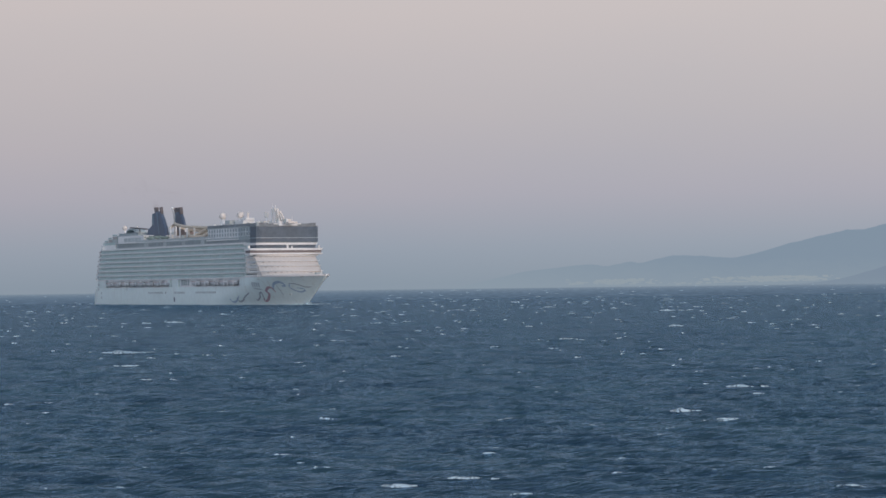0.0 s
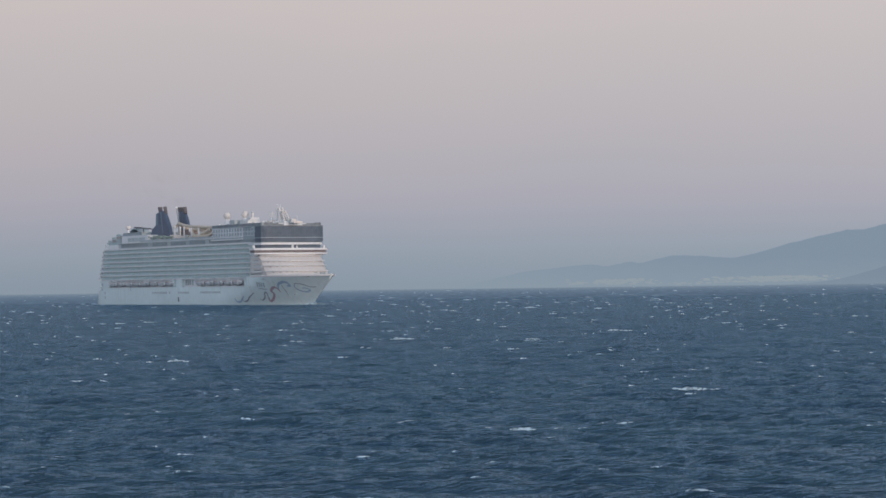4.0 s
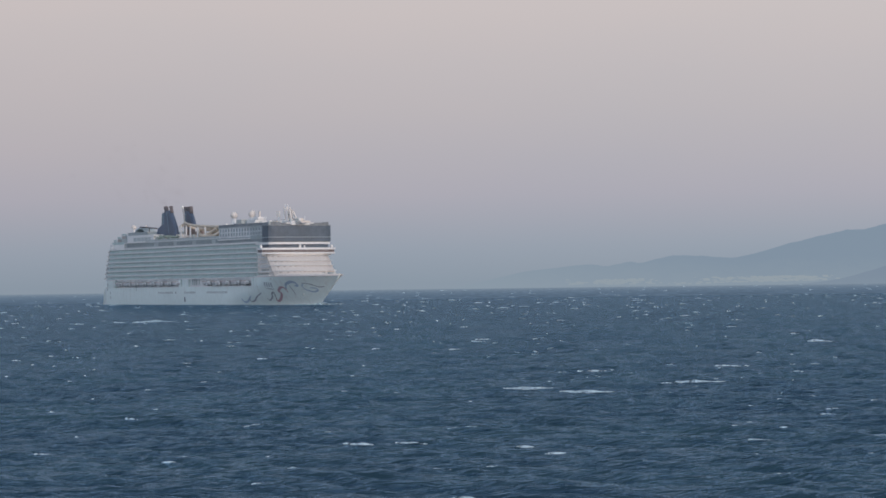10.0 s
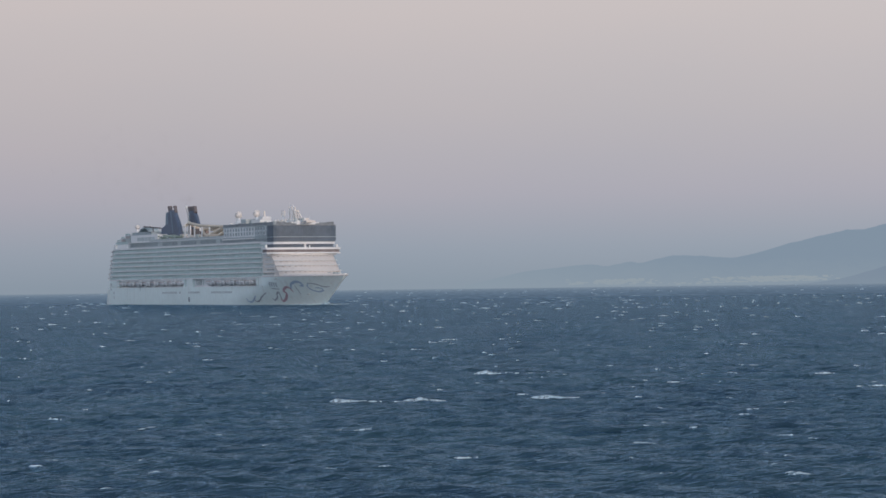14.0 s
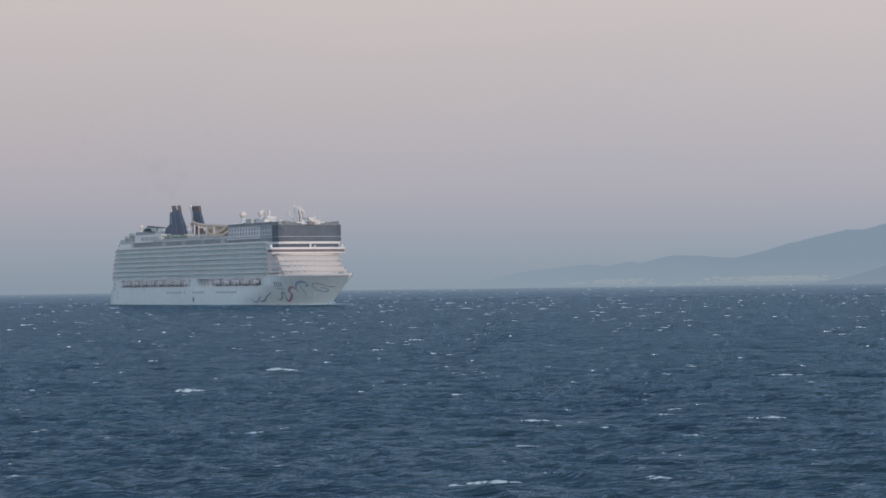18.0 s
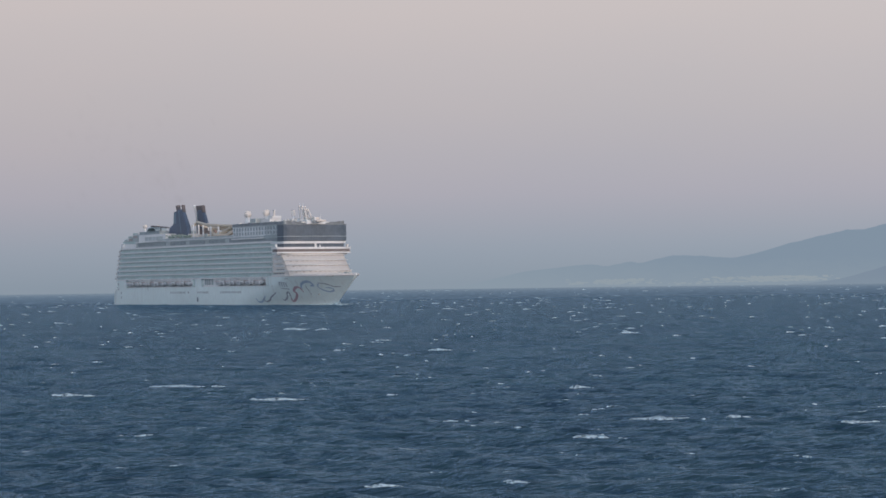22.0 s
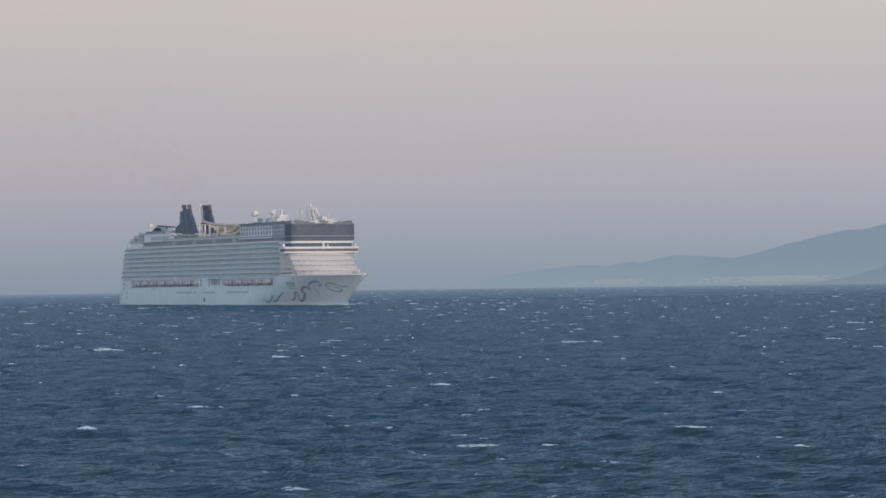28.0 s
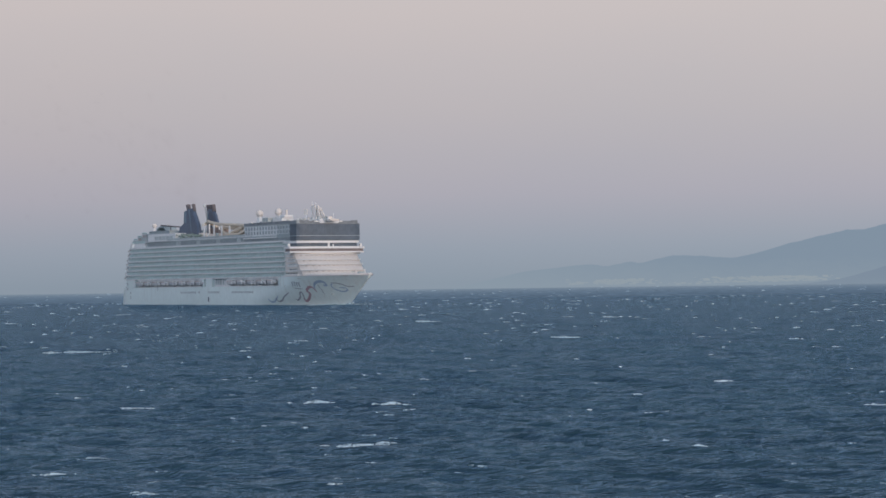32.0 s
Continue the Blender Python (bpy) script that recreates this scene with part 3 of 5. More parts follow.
for side in (-1, 1):
    for i, z in enumerate(ROWS_Z):
        xa, xb = (-157.5 + 1.15 * i, 93)
        thick = 1.0 if i == 7 else 0.68
        s_bm = bmesh.new()
        y0, y1 = sorted((side * 17.5, side * BEAM))
        box(s_bm, xa, xb, y0, y1, z - thick, z, bevel=0.08)
        deck = part("balcony_deck", s_bm, WHITE, ship, "long white balcony slab")
        if i == 7:
            continue
        g_bm = bmesh.new()
        yg = sorted((side * (BEAM - 0.12), side * (BEAM - 0.04)))
        x = xa + 0.6
        while x < xb - 3:
            box(g_bm, x, x + 2.9, *yg, z + 0.003, z + 1.15)
            x += 3.02
        tagged(part("balustrade", g_bm, RAILGLASS, deck), "tinted glass balcony fronts", kind="stuff")
        d_bm = bmesh.new()
        w_bm = bmesh.new()
        x = xa + 0.55
        while x < xb - 3:
            yd = sorted((side * 19.77, side * (BEAM - 0.2)))
            box(d_bm, x - 0.06, x + 0.06, *yd, z + 0.003, z + 2.5)
            yw = sorted((side * 19.73, side * 19.82))
            box(w_bm, x + 0.5, x + 2.5, *yw, z + 0.05, z + 2.2)
            x += 3.02
        tagged(part("divider", d_bm, CABIN, deck), "pale balcony partitions", kind="stuff")
        tagged(part("balcony_door", w_bm, DOORGLASS, deck), "pale glass balcony doors", kind="stuff")

# stern: curved corner posts and a solid after wall
for side in (-1, 1):
    p_bm = bmesh.new()
    profile(p_bm, [(-160.5, 16.8), (-155, 16.8), (-147, 40), (-149.6, 41), (-154.6, 30)], *sorted((side * 17.4, side * 19.9)))
    part("stern_corner", p_bm, WHITE, ship)
    for z in ROWS_Z[:7]:
        n_bm = boxes((-158.8 + 0.4 * (z - 16.8), -156.3 + 0.4 * (z - 16.8), *sorted((side * 19.86, side * 20.0)), z + 1.1, z + 2.4))
        part("stern_opening", n_bm, SHADEGLASS, ship)
        xe = -160.6 + 0.4 * (z - 16.8)
        part("stern_ledge", boxes((xe - 0.9, xe + 1.6, *sorted((side * 14.0, side * 20.2)), z - 0.1, z + 0.35), bevel=0.05), WHITE, ship)
        part("stern_rail", boxes((xe - 0.8, xe - 0.68, *sorted((side * 14.2, side * 20.1)), z + 0.354, z + 1.35)), BROWNGLASS, ship)
part("after_wall", boxes((-155, -149.9, -17.4, 17.4, 16.8, 40.2)), WHITE, ship)

# hull openings on the side
for side in (-1, 1):
    def plate(name, x0, x1, z0, z1, mat, label=""):
        x = (x0 + x1) / 2
        y = side * (half_breadth(x, (z0 + z1) / 2))
        return part(name, boxes((x0, x1, *sorted((y - side * 0.05, y + side * 0.06)), z0, z1)), mat, ship, label)

    for x0, x1 in ((-63.7, -38), (-20, -2.6), (16.3, 48)):
        x = x0
        while x < x1 - 1.2:
            plate("porthole", x, x + 1.5, 7.2, 8.4, SMOKEGLASS)
            x += 2.3
    plate("porthole", -34.8, -33.3, 7.2, 8.4, SMOKEGLASS)
    plate("side_door", -20.4, -18.6, 2.0, 6.0, DARKGLASS, "dark open loading door")
    for x0, z0, w, h in ((-157, 12.9, 2.4, 1.6), (-157, 9.6, 2.2, 1.4), (-151, 7.0, 1.4, 1.6), (-151, 4.0, 1.2, 1.8), (-103, 9.2, 1.2, 3.0)):
        plate("side_port", x0, x0 + w, z0, z0 + h, SMOKEGLASS)
    for x0 in (-11.6, -8.4, -5.2, -1.0):
        part("promenade_window", boxes((x0, x0 + 1.5, *sorted((side * 18.1, side * 18.6)), 12.4, 16.0)), SMOKEGLASS, ship)
    part("boat_deck_pillar", boxes((-29.5, -26.5, *sorted((side * 16.7, side * 20.2)), 11.31, 16.78)), HULL, ship)
    part("boat_deck_pillar", boxes((-24, -14, *sorted((side * 16.7, side * 20.0)), 11.31, 16.78)), HULL, ship)
    part("boat_deck_pillar", boxes((83.6, 86.2, *sorted((side * 16.7, side * 20.2)), 11.31, 16.78)), HULL, ship)


# lifeboats under their davits
def lifeboat(x, side, first=None):
    if first:
        boat = again(first, x, 0, 0, ship)
        boat.matrix_basis = pose(x, side * 20.0, 13.8)
        for child in first.children:
            again(child, 0, 0, 0, boat)
        return boat
    rings = []
    for i in range(13):
        u = -1 + i / 6
        w = 2.0 * max(0.08, (1 - abs(u) ** 3.0))
        keel = -1.9 + 1.0 * abs(u) ** 4
        rings.append([(u * 6.3, -w, 0.3), (u * 6.2, -w * 0.85, keel * 0.6), (u * 6.0, 0, keel), (u * 6.2, w * 0.85, keel * 0.6), (u * 6.3, w, 0.3)])
    bm = bmesh.new()
    loft(bm, rings)
    boat = part("lifeboat", bm, BOATHULL, ship, "grey-white lifeboat with dull red hatches")
    boat.matrix_basis = pose(x, side * 20.0, 13.8)
    rings = []
    for i in range(11):
        u = -1 + i / 5
        w, h = 1.85 * max(0.1, 1 - abs(u) ** 4), 0.25 + 1.15 * max(0.05, 1 - abs(u) ** 3)
        rings.append([(u * 5.7, -w, 0.304), (u * 5.7, -w * 0.8, h * 0.8), (u * 5.7, 0, h), (u * 5.7, w * 0.8, h * 0.8), (u * 5.7, w, 0.304)])
    bm = bmesh.new()
    loft(bm, rings)
    part("canopy", bm, RECESS, boat, "white boat cover")
    bm = bmesh.new()
    for u in (-3.2, -1.6, 0, 1.6, 3.2):
        box(bm, u - 0.45, u + 0.45, -1.93, 1.93, 0.5, 1.05)
    part("boat_window", bm, ORANGE, boat, "dull red side hatches")
    for u in (-4.6, 4.6):
        bm = bmesh.new()
        tube(bm, [(u, -2.2, -2.4), (u, -2.3, 1.7), (u, -1.0, 2.7), (u, 0, 2.6)], 0.2, 6)
        part("davit", bm, WHITE, boat, "white steel davit arm")
    return boat


first_boat = None
for side in (-1, 1):
    for x in [-134 + 14.4 * i for i in range(8)] + [16 + 14.6 * i for i in range(5)]:
        b = lifeboat(x, side, first_boat)
        first_boat = first_boat or b

# forward house: white tiers that step up and back from the foredeck
part("foredeck", slab(bmesh.new(), [(x, -0.93 * half_breadth(x, 17.2)) for x in range(93, 153, 4)] + [(x, 0.93 * half_breadth(x, 17.2)) for x in range(149, 92, -4)], 16.4, 16.8), TEAK, ship)
for side in (-1, 1):
    q_bm = bmesh.new()
    profile(q_bm, [(92, 16.804), (110, 16.804), (104.5, 29.2), (92, 29.2)], *sorted((side * 17.0, side * 19.4)))
    fw = part("forward_side", q_bm, WHITE, ship)
    for z, xa, n in ((28.7, 96.6, 4), (25.7, 98.2, 4), (23.0, 99.0, 5), (20.2, 99.6, 5), (17.9, 95.0, 7)):
        part("side_slot_sill", boxes((xa - 2.0, xa + 2.2 * n, *sorted((side * 19.9, side * 20.6)), z - 0.85, z - 0.1), bevel=0.06), WHITE, fw)
        for j in range(n):
            part("side_slot", boxes((xa + 2.2 * j, xa + 2.2 * j + 0.9, *sorted((side * 20.0, side * 20.42)), z + 0.2, z + 0.8)), SHADEGLASS, fw)
TIERS = [(17.0, 137.5, 117.0, 19.6), (20.1, 131.2, 114.2, 19.9), (23.4, 124.8, 111.4, 20.0), (26.2, 119.4, 109.0, 20.0), (29.3, 113.8, 106.0, 20.0)]
for (z0, f0, s0, b0), (z1, f1, s1, b1) in zip(TIERS, TIERS[1:]):
    t_bm = bmesh.new()
    slab(t_bm, rounded(b0, 93.2, f0 - 0.5, s0 - 0.5, 16, 3.2), z0, z1 - 0.35, rounded(b1, 93.2, f1 + 0.1, s1 + 0.1, 16, 3.2))
    tier = part("front_tier", t_bm, SUNLITCREAM, ship, "white sloping front wall with sunlit cream painted in")
    t_bm = bmesh.new()
    slab(t_bm, rounded(b1 + 0.6, 93.2, f1 + 1.4, s1 + 1.0, 16, 3.2), z1 - 0.346, z1 + 0.05)
    part("ledge", t_bm, WHITE, tier)
    # a row of small windows under each ledge, toned to double as its shade line
    u = 0.80
    fm, sm, bm_ = f0 + (f1 - f0) * u - 0.2, s0 + (s1 - s0) * u - 0.2, b0 + (b1 - b0) * u
    zm = z0 + (z1 - 0.35 - z0) * u
    for j in range(15):
        y = -17.5 + 2.5 * j
        x = sm + (fm - sm) * (1 - abs(y / bm_) ** 3.2)
        slope = math.atan2((fm - sm) * 3.2 * abs(y / bm_) ** 2.2 * (1 if y > 0 else -1) / bm_, 1)
        pane_bm = boxes((-0.35, 0.22, -0.8, 0.8, -0.24, 0.24))
        pane = part("tier_window", pane_bm, TIERGLASS, tier)
        pane.matrix_basis = pose(x, y, zm, 0, 0, math.degrees(slope))

# bridge with open wings
b_bm = bmesh.new()
slab(b_bm, rounded(23.9, 100.5, 111.6, 107.5, power=4), 30.05, 30.9)
bridge = part("bridge", b_bm, WHITE, ship, "white navigation bridge across the full beam")
b_bm = bmesh.new()
slab(b_bm, rounded(23.5, 100.9, 111.2, 107.1, power=4), 30.904, 32.5)
part("bridge_window", b_bm, BRONZE, bridge, "long dark bridge window band")
part("bridge_under", slab(bmesh.new(), rounded(19.6, 100.9, 110.0, 106.0, power=4), 29.0, 30.046), SUNLITCREAM, bridge)
b_bm = bmesh.new()
for i in range(33):
    y = -23.2 + 46.4 * i / 32
    x = 107.1 + 4.1 * (1 - abs(y / 23.5) ** 4)
    box(b_bm, x - 0.1, x + 0.16, y - 0.09, y + 0.09, 30.91, 32.49)
part("mullion", b_bm, BROWNGLASS, bridge)
b_bm = bmesh.new()
slab(b_bm, rounded(24.0, 100.3, 111.9, 107.7, power=4), 32.504, 33.7)
part("bridge_roof", b_bm, WHITE, bridge)
for side in (-1, 1):
    part("wing_mast", boxes((104, 105.2, *sorted((side * 22.4, side * 23.6)), 33.7, 35.4), bevel=0.1), WHITE, bridge)
    part("wing_bracket", boxes((101.5, 105, *sorted((side * 19.9, side * 22.6)), 29.2, 30.04), bevel=0.2), WHITE, bridge)
b_bm = bmesh.new()
slab(b_bm, rounded(19.4, 92, 110.4, 107.5, power=4), 33.704, 35.7)
part("observation_window", b_bm, DARKGLASS, ship, "dark window band over the bridge")
part("front_post", boxes((110.3, 111.2, -1.2, 0.0, 33.71, 35.7)), WHITE, ship)
part("front_post", boxes((110.3, 111.2, 2.0, 2.6, 33.71, 35.0)), WHITE, ship)
b_bm = bmesh.new()
slab(b_bm, rounded(20.0, 90, 112.0, 108.5, power=4), 35.704, 37.0)
part("forward_band", b_bm, WHITE, ship, "broad white deck edge")

# villa block over the bow: two rows of framed windows, dark curtain wall round the front
b_bm = bmesh.new()
slab(b_bm, rounded(19.0, 33.5, 110.0, 108.6, power=5), 37.004, 46.7)
villa = part("upper_house", b_bm, HOUSE, ship, "grey upper deck house")
for side in (-1, 1):
    part("villa_wall", boxes((34.4, 80.4, *sorted((side * 18.98, side * 19.3)), 40.75, 46.65)), RECESS, villa, "pale framed cabin wall")
    for z0, z1 in ((41.75, 43.55), (44.35, 46.15)):
        for j in range(17):
            x0 = 35.8 + 4.1 * j
            pale = x0 < 79
            yo = 19.3 if pale else 19.0
            fr = part("window_frame", boxes((x0 - 0.3, x0 + 2.5, *sorted((side * (yo - 0.02), side * (yo + 0.3))), z0 - 0.3, z0 - 0.02),
                                            (x0 - 0.3, x0 + 2.5, *sorted((side * (yo - 0.02), side * (yo + 0.2))), z1 + 0.02, z1 + 0.25),
                                            (x0 + 2.22, x0 + 2.5, *sorted((side * (yo - 0.02), side * (yo + 0.16))), z0, z1)), RECESS, villa)
            part("pane", boxes((x0, x0 + 2.2, *sorted((side * (yo - 0.04), side * (yo + 0.06))), z0, z1)), VILLAGLASS, fr)
    part("villa_ledge", boxes((33, 80.6, *sorted((side * 19.0, side * 19.95)), 39.4, 40.1), bevel=0.06), WHITE, villa)
    part("lower_window", boxes((33.6, 106, *sorted((side * 18.98, side * 19.2)), 37.2, 39.3)), SHADEGLASS, villa)
    part("villa_roof_edge", boxes((33, 106, *sorted((side * 18.4, side * 19.6)), 46.71, 47.2), bevel=0.06), GREY, villa)
for side in (-1, 1):
    part("side_curtain", boxes((105.6, 109.0, *sorted((side * 18.98, side * 19.72)), 40.2, 46.6)), DARKGLASS, villa)
front_plan = rounded(20.2, 100, 111.3, 109.2, n=12, power=6)
b_bm = bmesh.new()
slab(b_bm, [(x - 0.3, y * 0.985) for x, y in front_plan], 37.3, 46.6)
part("curtain_backing", b_bm, DARKGLASS, villa)
for i in range(1, len(front_plan) - 2):
    (xa, ya), (xb, yb) = front_plan[i], front_plan[i + 1]
    d = Vector((xb - xa, yb - ya, 0))
    nrm = Vector((d.y, -d.x, 0)).normalized() * 0.12
    for z0, z1 in ((37.5, 39.7), (40.2, 43.2), (43.35, 46.4)):
        g_bm = bmesh.new()
        a, b = Vector((xa, ya, 0)) + d * 0.012, Vector((xb, yb, 0)) - d * 0.012
        loft(g_bm, [[(*(a + nrm).xy, z0), (*(b + nrm).xy, z0), (*(b - nrm).xy, z0), (*(a - nrm).xy, z0)],
                    [(*(a + nrm).xy, z1), (*(b + nrm).xy, z1), (*(b - nrm).xy, z1), (*(a - nrm).xy, z1)]])
        part("front_pane", g_bm, DARKGLASS, villa)
b_bm = bmesh.new()
slab(b_bm, [(x + 0.35, y * 1.02) for x, y in front_plan], 39.75, 40.1)
part("front_ledge", b_bm, HOUSE, villa)
b_bm = bmesh.new()
slab(b_bm, [(x + 0.15, y * 1.01) for x, y in front_plan], 46.604, 47.1)
part("front_roof", b_bm, SCREEN, villa)
for side in (-1, 1):
    part("wind_screen", boxes((33.6, 107, *sorted((side * 19.2, side * 19.3)), 47.21, 48.8)), SCREEN, villa, "grey wind screen along the roof")
for j in range(18):
    r = random.Random(900 + j)
    y = -18.6 + 2.08 * j
    part("wind_screen", boxes((109.6, 109.72, y, y + 1.98, 47.11, 48.7 + r.uniform(-0.35, 0.25))), SCREEN, villa)
for j in range(34):
    # sunbeds, lockers and screens on the top deck
    r = random.Random(700 + j)
    x, y, w, h = 36 + 2.15 * j + r.uniform(-0.8, 0.8), r.uniform(-17.5, -11), r.uniform(0.8, 2.6), r.uniform(0.8, 2.3)
    part("deck_locker", boxes((x, x + w, y, y + 1.2, 46.71, 47.6 + h), bevel=0.1), (WHITE, GREY, SCREEN, SUNLITCREAM)[j % 4], ship)

# pool deck between the house and the funnels
part("pool_deck_house", boxes((-76, 33.4, -18, 18, 37.404, 40.9)), GREY, ship)
for side in (-1, 1):
    for j in range(17):
        x0 = -74 + 6.25 * j
        part("deck_window", boxes((x0, x0 + 5.9, *sorted((side * 17.98, side * 18.12)), 38.0, 40.3)), SHADEGLASS if j % 5 else SMOKEGLASS, ship)
    part("deck_edge", boxes((-76, 33.4, *sorted((side * 17.6, side * 18.5)), 40.904, 41.3), bevel=0.05), WHITE, ship)
    part("wind_screen", boxes((-75, 33, *sorted((side * 18.2, side * 18.3)), 41.31, 42.5)), SMOKEGLASS, ship)
part("pool_deck", boxes((-76, 33.4, -17.5, 17.5, 40.91, 41.1)), TEAK, ship)

# after decks stepping down to the stern
part("after_house", boxes((-128, -76.1, -17.2, 17.2, 37.404, 40.9), bevel=0.2), GREY, ship)
part("after_house_upper", boxes((-126.5, -79.6, -17.0, 17.0, 41.304, 46.0), bevel=0.2), WHITE, ship, "white after deck house")
part("after_roof", boxes((-125.7, -91.0, -16.4, 16.4, 46.004, 47.7), bevel=0.12), HOUSE, ship, "grey roof deck with screens")
part("after_roof_edge", boxes((-126.6, -90.6, -16.8, 16.8, 47.704, 48.0), bevel=0.06), GREY, ship)
part("after_terrace", boxes((-152, -128.1, -18.6, 18.6, 37.404, 40.4), bevel=0.4), WHITE, ship)
for side in (-1, 1):
    for j in range(5):
        part("after_window", boxes((-114.6 + 6.3 * j, -109.0 + 6.3 * j, *sorted((side * 16.98, side * 17.1)), 41.9, 44.4)), SMOKEGLASS, ship)
    part("after_window", boxes((-126, -78, *sorted((side * 17.18, side * 17.32)), 38.2, 40.3)), SHADEGLASS, ship)
    part("terrace_rail", boxes((-151, -129, *sorted((side * 18.3, side * 18.4)), 40.41, 42.0)), RAILGLASS, ship)
    part("deck_edge", boxes((-129, -76.1, *sorted((side * 16.8, side * 18.4)), 40.904, 41.3), bevel=0.05), WHITE, ship)
for xa, xb, z, b in ((-151.0, -144.5, 42.4, 17.2), (-144.4, -137.0, 44.3, 17.0), (-136.9, -128.1, 46.2, 16.8)):
    step = part("terrace_step", boxes((xa, xb, -b, b, 40.404, z), bevel=0.25), GREY, ship, "grey stepped terrace house")
    part("terrace_edge", boxes((xa - 0.6, xb - 0.05, -b - 0.3, b + 0.3, z + 0.004, z + 0.4), bevel=0.08), WHITE, step)
    for side in (-1, 1):
        part("terrace_window", boxes((xa + 0.8, xb - 0.8, *sorted((side * (b - 0.05), side * (b + 0.08))), z - 1.9, z - 0.5)), BROWNGLASS, step)
        part("terrace_screen", boxes((xa, xb - 0.1, *sorted((side * b, side * (b + 0.1))), z + 0.41, z + 1.3)), RAILGLASS, step)
arch = bmesh.new()
loft(arch, [[(x, y, 47.6 + 3.7 * math.sin(math.pi * min(1, max(0, (x + 127) / 17))) ** 0.4 - d) for x, d in
             [(-127 + 17 * i / 14, 0) for i in range(15)] + [(-110 - 17 * i / 14, 0.8) for i in range(15)]] for y in (-11, -3)])
part("canopy_sail", arch, HOUSE, ship, "grey arched deck awning")
part("boom", tube(bmesh.new(), [(-121, -10, 51.9), (-90, -10, 50.2)], 0.42), SOOT, ship)
part("boom_post", tube(bmesh.new(), [(-104, -10, 47.9), (-104, -10, 51.0)], 0.35), SOOT, ship)
# cream ball added to imitate the highlight on the boom
part("boom_head", ball(bmesh.new(), -109, -10, 52.0, 0.9, 0.7), SUNLITCREAM, ship, smooth=True)


# funnels: swept navy casings with a stepped after edge, each with paired exhaust stacks
def funnel(y, profile_rows, stacks, panel):
    rings = []
    for z, xa, xb, t in profile_rows:
        rings.append([(xa, y - 0.5 * t, z), (xa + 0.8, y - t, z), (xb - 1.6, y - t, z), (xb, y - 0.4 * t, z),
                      (xb, y + 0.4 * t, z), (xb - 1.6, y + t, z), (xa + 0.8, y + t, z), (xa, y + 0.5 * t, z)])
    f = part("funnel", loft(bmesh.new(), rings), NAVY, ship, "navy blue raked funnel casing")
    for px, r in stacks:
        st = part("exhaust_stack", tube(bmesh.new(), [(px + 1.6, y, 59.6), (px, y, 63.5)], r, 12), SOOT, f, "sooty exhaust pipe")
        part("stack_collar", tube(bmesh.new(), [(px, y, 63.2), (px - 0.2, y, 64.0)], r + 0.12, 12), SOOT, st)
    for (xa, xb), (xc, xd), z0, z1, mat in panel:
        # a raked strip let on to the casing's side; starboard's second imitates an open gap
        for sgn in (-1, 1):
            ya, yb = sorted((y + sgn * 1.3, y + sgn * 1.66))
            bm = bmesh.new()
            loft(bm, [[(xa, ya, z0), (xb, ya, z0), (xb, yb, z0), (xa, yb, z0)], [(xc, ya, z1), (xd, ya, z1), (xd, yb, z1), (xc, yb, z1)]])
            part("side_panel", bm, mat, f, "light blue strip on the casing side")
    return f


funnel(-8.0, ((41.0, -93.0, -58.5, 1.6), (49.8, -91.0, -60.8, 1.6), (51.0, -87.5, -61.6, 1.6), (52.2, -84.2, -62.3, 1.5), (56.0, -83.2, -65.2, 1.5), (60.2, -82.7, -68.8, 1.45), (60.3, -79.6, -69.0, 1.4), (61.4, -79.0, -70.0, 1.2)),
       ((-79.1, 1.45), (-70.4, 1.1)), (((-83.4, -79.0), (-82.4, -79.4), 52.4, 59.8, NAVYLIGHT), ((-71.4, -70.2), (-75.0, -73.8), 46.5, 60.6, NAVYLIGHT)))
port_funnel = funnel(8.0, ((41.0, -83.5, -64.5, 1.6), (48.0, -83.0, -66.0, 1.6), (52.2, -82.6, -68.2, 1.5), (57.6, -82.8, -71.4, 1.5), (60.4, -83.0, -74.6, 1.4), (61.3, -82.6, -75.6, 1.2)),
                     ((-84.0, 1.3), (-79.9, 1.3), (-75.8, 1.3)), (((-81.6, -79.8), (-82.0, -80.4), 53.0, 60.0, NAVYLIGHT),))
part("vent_pipe", tube(bmesh.new(), smooth_path([(-86.2, 8, 46.4), (-86.2, 8, 53.8), (-87.4, 8, 59.0), (-89.8, 8, 63.5)], 5), 0.62, 8), SUNLITCREAM, port_funnel, "slim cream vent pipe")
part("vent_cap", ball(bmesh.new(), -90.2, 8, 64.0, 1.05), WHITE, port_funnel, "white vent cap", smooth=True)

# water slides round the funnels
slide_paths = ([(-58, -7, 50.0), (-54, -5, 52.6), (-46, -8, 52.2), (-20, -12, 50.0), (2, -12, 49.0), (18, -12, 48.3), (25, -9, 47.4), (26, -5, 45.6)],
               [(18, -12, 48.0), (24, -13, 46.4), (17, -14, 43.4), (0, -14.5, 43.0), (-14, -12, 45.0), (-22, -9, 47.8)],
               [(-22, -9, 47.8), (-8, -8, 47.2), (6, -9, 45.8), (14, -12, 44.6)],
               [(20, -13, 47.4), (27, -12, 45.4), (21, -11, 43.2), (8, -12.5, 42.6), (-6, -12, 43.8)],
               [(-4, -13, 49.4), (4, -10, 47.6), (12, -8, 47.0), (22, -10, 46.6), (28, -12, 46.6)],
               [(-54, -5, 52.6), (-60, 2, 50.0), (-52, 5, 47.4), (-40, 2, 45.6), (-30, -4, 44.0)])
